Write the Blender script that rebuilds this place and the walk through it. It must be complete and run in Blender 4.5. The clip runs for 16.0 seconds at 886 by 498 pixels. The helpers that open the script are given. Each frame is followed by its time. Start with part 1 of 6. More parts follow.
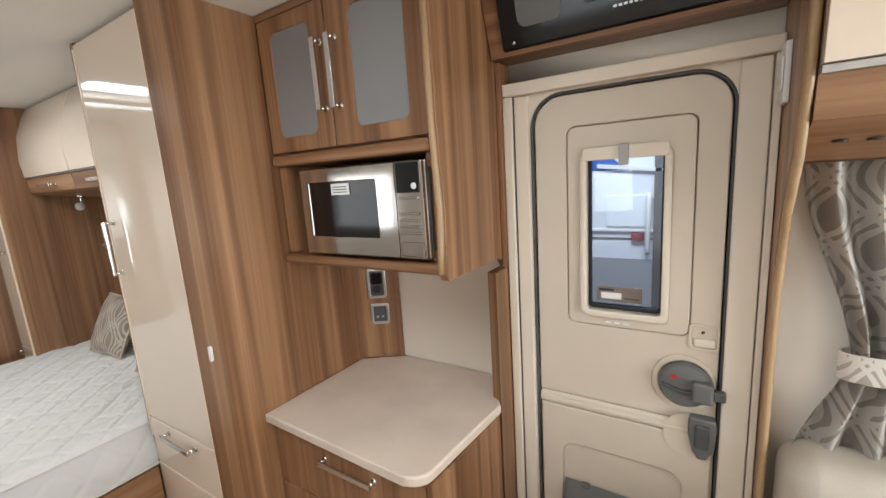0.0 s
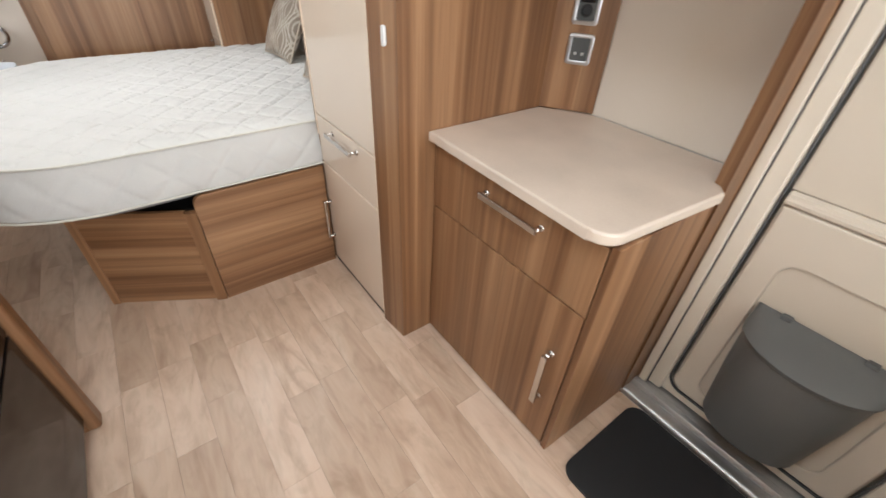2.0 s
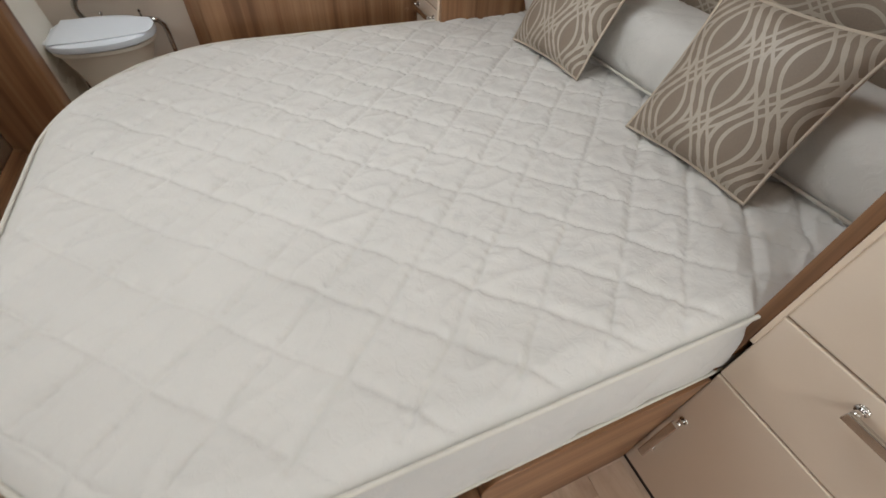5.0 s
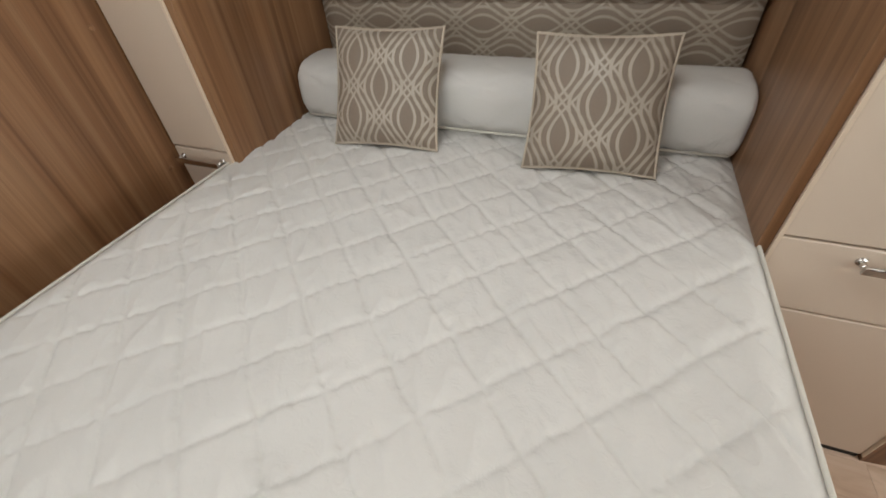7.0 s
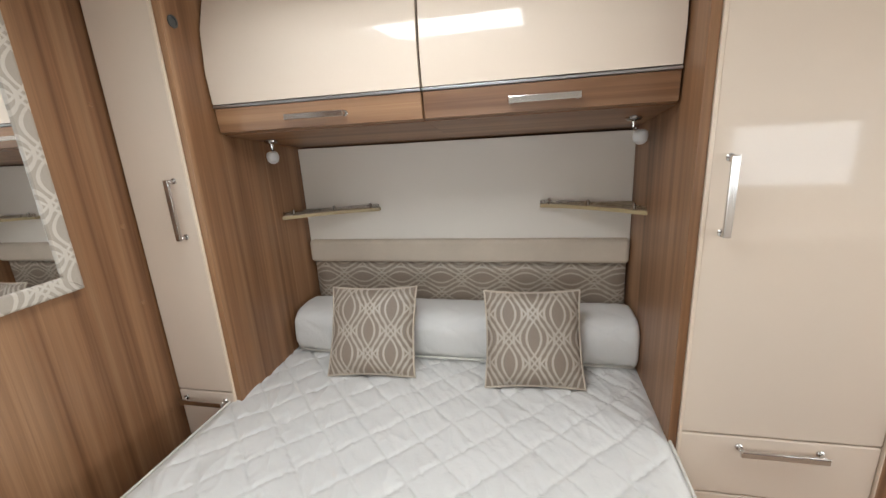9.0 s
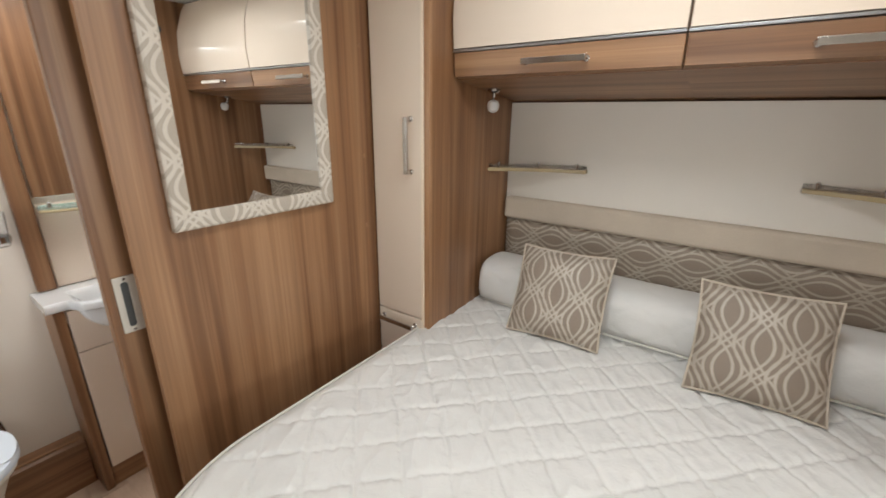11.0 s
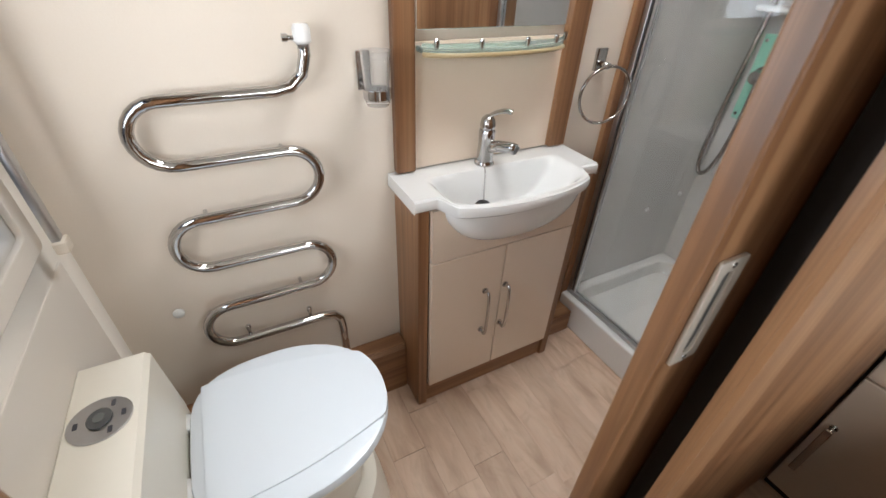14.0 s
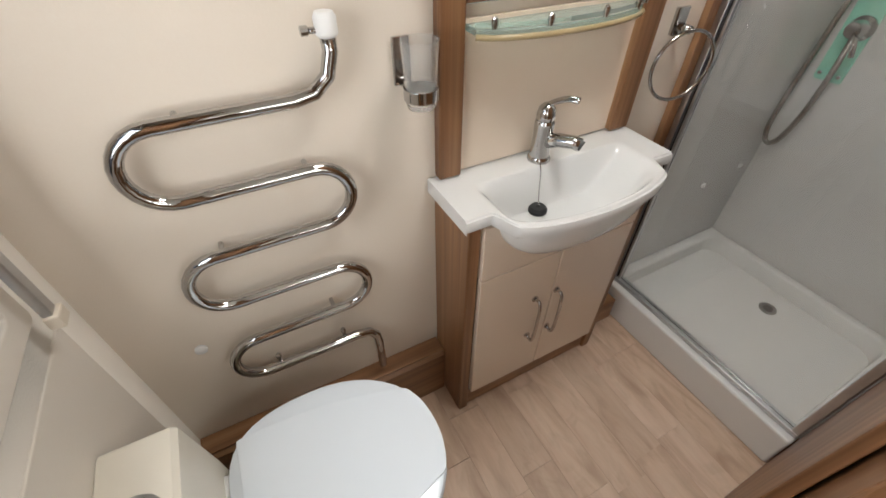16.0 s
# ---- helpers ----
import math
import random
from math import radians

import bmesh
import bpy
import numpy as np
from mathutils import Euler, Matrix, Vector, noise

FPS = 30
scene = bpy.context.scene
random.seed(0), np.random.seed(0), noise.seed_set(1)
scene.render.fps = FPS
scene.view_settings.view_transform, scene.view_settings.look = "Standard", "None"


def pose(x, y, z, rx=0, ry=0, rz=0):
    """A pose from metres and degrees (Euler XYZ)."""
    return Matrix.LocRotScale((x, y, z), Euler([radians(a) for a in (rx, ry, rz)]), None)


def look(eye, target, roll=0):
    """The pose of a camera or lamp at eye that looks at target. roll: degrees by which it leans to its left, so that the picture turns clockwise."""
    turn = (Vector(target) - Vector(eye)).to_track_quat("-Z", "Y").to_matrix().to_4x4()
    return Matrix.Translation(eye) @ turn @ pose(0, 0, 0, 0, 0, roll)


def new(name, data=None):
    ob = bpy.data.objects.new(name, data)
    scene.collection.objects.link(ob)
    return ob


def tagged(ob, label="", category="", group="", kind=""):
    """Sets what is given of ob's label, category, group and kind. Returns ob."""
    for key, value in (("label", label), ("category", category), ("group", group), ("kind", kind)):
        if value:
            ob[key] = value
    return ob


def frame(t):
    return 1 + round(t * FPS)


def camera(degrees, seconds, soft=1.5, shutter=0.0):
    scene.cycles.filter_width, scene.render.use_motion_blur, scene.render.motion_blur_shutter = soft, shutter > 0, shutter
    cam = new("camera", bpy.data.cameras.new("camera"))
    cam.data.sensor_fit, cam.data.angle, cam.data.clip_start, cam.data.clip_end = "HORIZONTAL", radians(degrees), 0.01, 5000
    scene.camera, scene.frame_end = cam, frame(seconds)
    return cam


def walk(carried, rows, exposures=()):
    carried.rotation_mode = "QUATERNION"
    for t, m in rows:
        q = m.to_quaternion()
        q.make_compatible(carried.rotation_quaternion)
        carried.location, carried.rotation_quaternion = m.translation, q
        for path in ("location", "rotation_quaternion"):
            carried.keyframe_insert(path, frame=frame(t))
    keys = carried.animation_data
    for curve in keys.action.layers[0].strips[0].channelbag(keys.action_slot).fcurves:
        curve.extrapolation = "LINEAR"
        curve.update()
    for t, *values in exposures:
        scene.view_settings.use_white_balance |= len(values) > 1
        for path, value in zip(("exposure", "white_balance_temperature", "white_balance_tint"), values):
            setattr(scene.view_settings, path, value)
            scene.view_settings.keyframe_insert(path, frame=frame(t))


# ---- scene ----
cam = camera(94.4, 16.0, soft=1.5, shutter=0.18)
PATH = [
    (0, (2.03, -1.199, 1.48), (0.962, 0.454, 1.127), -3.8),
    (0.5, (2.01, -1.164, 1.431), (0.925, 0.421, 0.873), -2.8),
    (0.7, (2.009, -1.137, 1.386), (0.9, 0.389, 0.722), -2.5),
    (1, (1.976, -1.125, 1.33), (0.875, 0.308, 0.473), -1.0),
    (1.5, (1.935, -1.125, 1.267), (0.78, 0.096, 0.184), 1.5),
    (2, (1.796, -1.164, 1.214), (0.545, -0.181, 0.002), 3.1),
    (2.5, (1.568, -1.224, 1.212), (0.24, -0.461, -0.074), 4.0),
    (3, (1.335, -1.243, 1.222), (-0.032, -0.644, -0.109), 4.6),
    (3.5, (1.079, -1.209, 1.197), (-0.277, -0.754, -0.201), 3.6),
    (4, (0.821, -1.243, 1.187), (-0.519, -0.82, -0.237), 3.7),
    (4.2, (0.752, -1.25, 1.17), (-0.595, -0.842, -0.251), 4.9),
    (6.5, (-0.024, -1.324, 1.2), (-0.734, -0.286, -0.356), -4.8),
    (7, (-0.046, -1.431, 1.226), (-0.644, -0.05, -0.091), -4.7),
    (7.5, (-0.076, -1.553, 1.36), (-0.505, 0.068, 0.27), -4.5),
    (8, (-0.057, -1.626, 1.425), (-0.395, 0.174, 0.622), -3.5),
    (10.3, (-0.088, -1.678, 1.489), (-0.876, 0.104, 1.038), -1.5),
    (10.5, (-0.109, -1.678, 1.462), (-0.977, 0.054, 0.966), -0.8),
    (11, (-0.202, -1.713, 1.407), (-1.299, -0.16, 0.788), 0.7),
    (11.5, (-0.365, -1.745, 1.357), (-1.638, -0.392, 0.616), 1.5),
    (12, (-0.548, -1.786, 1.335), (-1.934, -0.62, 0.487), 1.9),
    (12.5, (-0.701, -1.806, 1.309), (-2.152, -0.803, 0.367), 1.9),
    (13, (-0.882, -1.809, 1.282), (-2.34, -0.908, 0.25), 1.9),
    (13.5, (-1.038, -1.824, 1.26), (-2.479, -0.975, 0.164), 2.3),
    (14, (-1.198, -1.81, 1.257), (-2.629, -1.027, 0.1), 2.3),
    (14.5, (-1.295, -1.81, 1.257), (-2.707, -1.072, 0.048), 2.0),
    (15, (-1.353, -1.792, 1.274), (-2.788, -1.11, 0.06), 1.1),
    (15.5, (-1.394, -1.807, 1.289), (-2.849, -1.18, 0.068), -0.1),
    (16, (-1.434, -1.799, 1.294), (-2.733, -1.116, -0.066), -0.0),
]
walk(cam, [(t, look(eye, target, roll)) for t, eye, target, roll in PATH],
     [(0.0, -0.10, 6380, 10), (1.0, -0.02, 6380, 10), (2.0, 0.20, 6300, 10), (3.0, 0.20, 6200, 10), (4.0, -0.10, 6380, 10), (6.5, -0.44, 6650, 10), (7.0, -0.34, 6700, 10), (8.0, -0.08, 6240, 10),
      (10.5, 0.05, 6500, 10), (12.5, 0.18, 6620, 10), (13.5, 0.32, 6270, 10), (14.5, 0.20, 6600, 10), (15.5, -0.03, 6720, 10), (16.0, 0.02, 6760, 10)])

# ---- world, light and exposure ----
world = bpy.data.worlds.new("showroom_daylight")
scene.world = world
world.use_nodes = True
wn = world.node_tree.nodes
sky = wn.new("ShaderNodeTexSky")
sky.sky_type, sky.sun_disc = "NISHITA", False
sky.sun_elevation, sky.sun_rotation = radians(42), radians(200)
world.node_tree.links.new(sky.outputs[0], wn["Background"].inputs[0])
wn["Background"].inputs[1].default_value = 0.10


def area_lamp(name, m, w, h, watts, color):
    lamp = bpy.data.lights.new(name, "AREA")
    lamp.shape, lamp.size, lamp.size_y, lamp.energy, lamp.color = "RECTANGLE", w, h, watts, color
    ob = new(name, lamp)
    ob.matrix_world = m
    return ob


DAY = (0.94, 0.985, 1.0)
WASH = (0.97, 0.985, 0.98)
# daylight in the roof lights and in the window openings
area_lamp("bed_rooflight_day", pose(-0.38, -1.07, 2.03), 0.56, 0.50, 10, DAY)
area_lamp("galley_rooflight_day", pose(1.55, -1.30, 2.03), 0.60, 0.60, 12.5, DAY)
# washroom roof light is unseen; lamp and opening are added to light the room
area_lamp("washroom_rooflight_fill", pose(-1.74, -1.22, 2.03), 0.34, 0.34, 9.0, WASH)
area_lamp("kitchen_window_day", pose(1.28, -2.185, 1.28, 90, 0, 0), 0.60, 0.32, 2.4, DAY)
# fill for headboard and left wardrobe; its window is unseen and added
area_lamp("bedroom_fill_day", pose(-0.40, -2.185, 1.30, 90, 0, 0), 0.66, 0.42, 4.2, DAY)
area_lamp("washroom_window_day", pose(-1.62, -2.185, 1.20, 90, 0, 0), 0.40, 0.5, 3.1, WASH)
area_lamp("front_window_day", pose(4.12, -1.07, 1.2, 0, 90, 0), 0.8, 1.7, 50, DAY)
area_lamp("lounge_window_day", pose(3.0, 0.02, 1.2, -90, 0, 0), 0.9, 0.5, 9, DAY)

# unseen lamp, added to brighten the caravan outside the door window
area_lamp("neighbour_fill_light", look((1.6, 2.2, 3.4), (1.2, 4.2, 0.9)), 2.4, 0.8, 150, (0.92, 0.97, 1.0))


# ---- materials ----
def material(name, color, rough=0.5, metal=0.0, coat=0.0, spec=0.5):
    m = bpy.data.materials.new(name)
    m.use_nodes = True
    b = m.node_tree.nodes["Principled BSDF"]
    b.inputs["Base Color"].default_value = (*color, 1)
    b.inputs["Roughness"].default_value = rough
    b.inputs["Metallic"].default_value = metal
    b.inputs["Coat Weight"].default_value = coat
    b.inputs["Coat Roughness"].default_value = 0.06
    b.inputs["Specular IOR Level"].default_value = spec
    return m


def node(m, kind, **values):
    n = m.node_tree.nodes.new(kind)
    for key, value in values.items():
        if key in n.inputs:
            n.inputs[key].default_value = value
    return n


def wire(m, a, b):
    m.node_tree.links.new(a, b)


def coords(m, scale=(1, 1, 1), turn=(0, 0, 0)):
    tc = node(m, "ShaderNodeTexCoord")
    mp = node(m, "ShaderNodeMapping", Scale=scale, Rotation=turn)
    wire(m, tc.outputs["Object"], mp.inputs["Vector"])
    return mp.outputs[0]


def ramp(m, fac, stops):
    r = node(m, "ShaderNodeValToRGB")
    el = r.color_ramp.elements
    while len(el) < len(stops):
        el.new(0.5)
    for e, (p, c) in zip(el, stops):
        e.position, e.color = p, (*c, 1)
    wire(m, fac, r.inputs[0])
    return r.outputs[0]


def mixed(m, fac, a, b, kind="MIX"):
    n = node(m, "ShaderNodeMix")
    n.data_type, n.blend_type = "RGBA", kind
    for socket, value in ((n.inputs[0], fac), (n.inputs[6], a), (n.inputs[7], b)):
        if isinstance(value, (int, float)):
            socket.default_value = value
        elif isinstance(value, tuple):
            socket.default_value = (*value, 1)
        else:
            wire(m, value, socket)
    return n.outputs[2]


def bumped(m, height, strength=0.2, distance=0.002):
    b = node(m, "ShaderNodeBump", Strength=strength, Distance=distance)
    wire(m, height, b.inputs["Height"])
    wire(m, b.outputs[0], m.node_tree.nodes["Principled BSDF"].inputs["Normal"])


def base_input(m, key):
    return m.node_tree.nodes["Principled BSDF"].inputs[key]


def mottled(name, color, rough=0.5, amount=0.06, fine=180, coarse=4, bump=0.1, **kw):
    """A plain surface with soft large and fine small variation."""
    m = material(name, color, rough, **kw)
    big = node(m, "ShaderNodeTexNoise", Scale=coarse, Detail=3.0)
    small = node(m, "ShaderNodeTexNoise", Scale=fine, Detail=2.0)
    for n in (big, small):
        wire(m, coords(m), n.inputs["Vector"])
    lo = tuple(c * (1 - amount) for c in color)
    hi = tuple(min(1, c * (1 + amount)) for c in color)
    c1 = ramp(m, big.outputs[0], [(0.3, lo), (0.7, hi)])
    wire(m, mixed(m, amount, c1, small.outputs[0], "OVERLAY"), base_input(m, "Base Color"))
    r = node(m, "ShaderNodeMapRange")
    r.inputs[3].default_value, r.inputs[4].default_value = rough * 0.85, min(1, rough * 1.15)
    wire(m, big.outputs[0], r.inputs[0])
    wire(m, r.outputs[0], base_input(m, "Roughness"))
    if bump:
        bumped(m, small.outputs[0], bump, 0.001)
    return m


def wood(name, axis, dark, mid, light, rough=0.38, seed=0.0):
    """Straight-grained striped veneer whose grain runs along one axis."""
    m = material(name, mid, rough)
    long_way = {"x": 0, "y": 1, "z": 2}[axis]

    def layer(across, along, detail, distortion=0.0):
        s = [across] * 3
        s[long_way] = along
        n = node(m, "ShaderNodeTexNoise", Scale=1.0, Detail=detail, Roughness=0.6, Distortion=distortion)
        tc = node(m, "ShaderNodeTexCoord")
        info = node(m, "ShaderNodeObjectInfo")
        mp = node(m, "ShaderNodeMapping", Scale=tuple(s))
        shift = node(m, "ShaderNodeVectorMath")
        shift.operation = "MULTIPLY_ADD"
        wire(m, info.outputs["Random"], shift.inputs[0])
        shift.inputs[1].default_value = (seed + 7.0, seed + 9.0, seed + 5.0)
        wire(m, tc.outputs["Object"], shift.inputs[2])
        wire(m, shift.outputs[0], mp.inputs["Vector"])
        wire(m, mp.outputs[0], n.inputs["Vector"])
        return n.outputs[0]

    broad = layer(10, 0.22, 3.0, 0.5)
    stripe = layer(27, 0.40, 3.0, 0.8)
    pore = layer(420, 6.0, 2.0)
    c1 = ramp(m, broad, [(0.34, dark), (0.50, mid), (0.66, light)])
    c2 = ramp(m, stripe, [(0.32, dark), (0.50, mid), (0.68, light)])
    c3 = mixed(m, 0.50, c1, c2)
    wire(m, mixed(m, 0.22, c3, pore, "OVERLAY"), base_input(m, "Base Color"))
    bumped(m, pore, 0.12, 0.0006)
    return m


WOOD_DARK, WOOD_MID, WOOD_LIGHT = (0.100, 0.041, 0.016), (0.250, 0.121, 0.055), (0.400, 0.226, 0.117)
wood_v = wood("walnut_veneer_upright", "z", WOOD_DARK, WOOD_MID, WOOD_LIGHT)
wood_x = wood("walnut_veneer_lengthwise", "x", WOOD_DARK, WOOD_MID, WOOD_LIGHT, seed=2)
wood_y = wood("walnut_veneer_crosswise", "y", WOOD_DARK, WOOD_MID, WOOD_LIGHT, seed=4)
edge_wood = wood("pale_edge_strip", "z", (0.30, 0.185, 0.09), (0.37, 0.24, 0.125), (0.43, 0.29, 0.16), 0.38, 5)
cream = mottled("cream_gloss_laminate", (0.76, 0.635, 0.515), 0.06, 0.02, 300, 2, 0.0, coat=0.2)
cream_edge = mottled("cream_edge_strip", (0.78, 0.64, 0.50), 0.3, 0.03, 200, 4, 0.0)
wall_cream = mottled("cream_wallboard", (0.70, 0.62, 0.53), 0.55, 0.03, 260, 2, 0.12)
wall_white = mottled("pale_wallboard", (0.76, 0.71, 0.64), 0.5, 0.03, 260, 2, 0.12)
ceiling_white = mottled("ceiling_board", (0.76, 0.73, 0.67), 0.6, 0.03, 200, 2, 0.12)
door_plastic = mottled("beige_moulded_plastic", (0.61, 0.53, 0.435), 0.42, 0.03, 500, 3, 0.12)
door_trim = mottled("pale_beige_frame", (0.70, 0.62, 0.515), 0.4, 0.03, 300, 3, 0.05)
white_plastic = mottled("white_plastic", (0.72, 0.72, 0.71), 0.28, 0.03, 200, 4, 0.0)
ceramic = mottled("white_glazed_ceramic", (0.72, 0.72, 0.71), 0.09, 0.02, 100, 3, 0.0, coat=0.5)
toilet_white = mottled("warm_white_plastic", (0.76, 0.72, 0.63), 0.28, 0.02, 100, 3, 0.0)
lid_white = mottled("cool_white_plastic", (0.66, 0.71, 0.76), 0.22, 0.01, 200, 3, 0.0)
grey_plastic = mottled("grey_plastic", (0.125, 0.128, 0.125), 0.42, 0.06, 400, 4, 0.1)
dark_plastic = mottled("dark_grey_plastic", (0.07, 0.073, 0.072), 0.40, 0.06, 400, 4, 0.1)
catch_grey = mottled("pale_grey_plastic", (0.36, 0.34, 0.31), 0.45, 0.05, 300, 4, 0.05)
rubber = mottled("black_rubber", (0.016, 0.016, 0.017), 0.6, 0.1, 300, 6, 0.1)
grey_rubber = mottled("grey_rubber", (0.07, 0.07, 0.07), 0.75, 0.1, 300, 6, 0.1)
# near-black for plinths and for the dark inside gaps, holes and carcasses
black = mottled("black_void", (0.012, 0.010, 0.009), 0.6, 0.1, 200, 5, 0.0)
black_gloss = mottled("black_gloss", (0.008, 0.008, 0.009), 0.09, 0.05, 200, 5, 0.0, spec=0.35)
oven_glass = mottled("dark_brown_glass", (0.010, 0.007, 0.006), 0.08, 0.08, 100, 5, 0.0, spec=0.28)
chrome = mottled("chrome", (0.51, 0.50, 0.495), 0.045, 0.03, 60, 8, 0.0, metal=1.0)
steel_bar = mottled("polished_bar", (0.66, 0.64, 0.62), 0.16, 0.05, 60, 8, 0.0, metal=1.0)
steel = mottled("brushed_steel", (0.47, 0.44, 0.41), 0.26, 0.05, 200, 8, 0.05, metal=1.0)
door_steel = mottled("polished_door_steel", (0.46, 0.43, 0.40), 0.10, 0.05, 200, 8, 0.0, metal=1.0)
satin = mottled("satin_aluminium", (0.52, 0.52, 0.53), 0.30, 0.05, 150, 8, 0.05, metal=1.0)
sill_metal = mottled("brushed_sill_aluminium", (0.50, 0.50, 0.495), 0.42, 0.06, 220, 8, 0.08, metal=0.85)
mat_black = mottled("black_ribbed_mat", (0.013, 0.013, 0.014), 0.9, 0.2, 700, 8, 0.5)
frost = mottled("frosted_grey_glass", (0.225, 0.222, 0.226), 0.30, 0.05, 600, 3, 0.05)
worktop = mottled("speckled_worktop", (0.66, 0.55, 0.455), 0.32, 0.08, 260, 5, 0.05)
sofa_cloth = mottled("oatmeal_upholstery", (0.50, 0.45, 0.375), 0.9, 0.10, 420, 5, 0.5)
pillow_cloth = mottled("cream_pillow_cloth", (0.68, 0.64, 0.57), 0.9, 0.08, 420, 5, 0.5)
strip_cloth = mottled("beige_suede_cloth", (0.53, 0.45, 0.36), 0.85, 0.08, 300, 6, 0.35)
tray_white = mottled("shower_tray_acrylic", (0.72, 0.71, 0.69), 0.22, 0.02, 100, 3, 0.0)
shower_wall = mottled("grey_shower_lining", (0.57, 0.56, 0.545), 0.2, 0.03, 90, 2, 0.0)
mint = mottled("mint_glass_plate", (0.30, 0.62, 0.49), 0.15, 0.03, 60, 4, 0.0, coat=0.4)
pull_metal = mottled("pale_satin_metal", (0.62, 0.57, 0.50), 0.35, 0.04, 120, 6, 0.0, metal=0.4)
red_paint = material("red_mark", (0.55, 0.02, 0.02), 0.4)
green_paint = material("green_mark", (0.02, 0.25, 0.08), 0.4)
display = material("pale_display", (0.35, 0.42, 0.38), 0.25)
label_white = material("paper_label", (0.80, 0.80, 0.78), 0.6)
ink = material("printed_ink", (0.05, 0.05, 0.06), 0.6)
shelf_tint = material("gold_shelf_edge", (0.40, 0.31, 0.17), 0.3)
mirror = material("mirror_silver", (0.88, 0.89, 0.89), 0.015, 1.0)

# mattress ticking
ticking = mottled("white_quilted_ticking", (0.69, 0.67, 0.635), 0.85, 0.03, 260, 5, 0.0)
tick_noise = node(ticking, "ShaderNodeTexNoise", Scale=52.0, Detail=5.0, Distortion=1.6)
wire(ticking, coords(ticking), tick_noise.inputs["Vector"])
bumped(ticking, tick_noise.outputs[0], 0.35, 0.004)
tick_side = mottled("grey_white_ticking", (0.62, 0.605, 0.58), 0.85, 0.04, 200, 8, 0.4)
piping_white = mottled("cream_piping", (0.68, 0.65, 0.58), 0.8, 0.04, 200, 8, 0.2)
bed_frame_grey = mottled("grey_bed_frame", (0.20, 0.20, 0.20), 0.5, 0.06, 200, 5, 0.0)


def glass(name, tint=(1, 1, 1), rough=0.0, ior=1.45):
    m = material(name, tint, rough)
    base_input(m, "Transmission Weight").default_value = 1.0
    base_input(m, "IOR").default_value = ior
    return m


frosted_tumbler = glass("frosted_tumbler_plastic", (0.95, 0.955, 0.95), 0.10, 1.25)
base_input(frosted_tumbler, "Transmission Weight").default_value = 0.90
clear = glass("clear_glass", (0.98, 0.985, 0.985), 0.0, 1.30)
smoke = glass("smoked_window_acrylic", (0.78, 0.83, 0.90))
screen_glass = glass("shower_screen_glass", (0.90, 0.90, 0.89))
mint_clear = glass("green_tinted_glass", (0.80, 0.94, 0.88), 0.06)
base_input(mint_clear, "Transmission Weight").default_value = 0.80


def ogee(name, u_axis, v_axis, ground, line, period, length, wide=0.12, sheen_fade=0.75):
    """Woven cloth with crossing wavy lines that make ogees."""
    m = material(name, ground, 0.62)
    tc = node(m, "ShaderNodeTexCoord")
    sep = node(m, "ShaderNodeSeparateXYZ")
    wire(m, tc.outputs["Object"], sep.inputs[0])
    u, v = sep.outputs[u_axis], sep.outputs[v_axis]

    def calc(kind, a, b=None, c=None):
        n = node(m, "ShaderNodeMath")
        n.operation = kind
        for i, value in enumerate((a, b, c)):
            if value is None:
                continue
            if isinstance(value, (int, float)):
                n.inputs[i].default_value = value
            else:
                wire(m, value, n.inputs[i])
        return n.outputs[0]

    total = None
    for phase, amp, shift in [(turn + half * math.pi / 2, 0.275, half * 0.5 + twin) for half in (0, 1) for twin in (-0.13, 0.0, 0.13) for turn in (0.0, math.pi)]:
        wave = calc("SINE", calc("MULTIPLY_ADD", v, 2 * math.pi / length, phase))
        pos = calc("ADD", calc("MULTIPLY_ADD", u, 1 / period, shift), calc("MULTIPLY", wave, amp))
        off = calc("ABSOLUTE", calc("SUBTRACT", calc("FRACT", pos), 0.5))
        hit = calc("LESS_THAN", off, wide / 2)
        total = hit if total is None else calc("MAXIMUM", total, hit)
    weave = node(m, "ShaderNodeTexNoise", Scale=900.0, Detail=1.0)
    wire(m, coords(m), weave.inputs["Vector"])
    soft = node(m, "ShaderNodeTexNoise", Scale=9.0, Detail=2.0)
    wire(m, coords(m), soft.inputs["Vector"])
    # satin sheen put into the colour: noise weakens the lines in patches
    lined = calc("MULTIPLY", total, calc("MULTIPLY_ADD", soft.outputs[0], 0.5, sheen_fade - 0.2))
    color = mixed(m, lined, ground, line)
    wire(m, mixed(m, 0.25, color, weave.outputs[0], "OVERLAY"), base_input(m, "Base Color"))
    wire(m, calc("MULTIPLY_ADD", total, -0.2, 0.62), base_input(m, "Roughness"))
    bumped(m, weave.outputs[0], 0.3, 0.0008)
    return m


OGEE_G, OGEE_L = (0.250, 0.196, 0.150), (0.53, 0.47, 0.39)
cushion_cloth = ogee("taupe_ogee_cushion_cloth", 0, 1, OGEE_G, OGEE_L, 0.160, 0.315, 0.048, 0.68)
headboard_cloth = ogee("taupe_ogee_headboard_cloth", 2, 0, OGEE_G, (0.46, 0.40, 0.32), 0.165, 0.350, 0.044)
mirror_cloth = ogee("beige_ogee_frame_cloth", 1, 2, (0.40, 0.34, 0.275), (0.60, 0.54, 0.46), 0.170, 0.26, 0.055)
curtain_cloth = ogee("grey_ogee_curtain_cloth", 0, 2, (0.43, 0.395, 0.35), (0.80, 0.765, 0.71), 0.150, 0.30, 0.070)

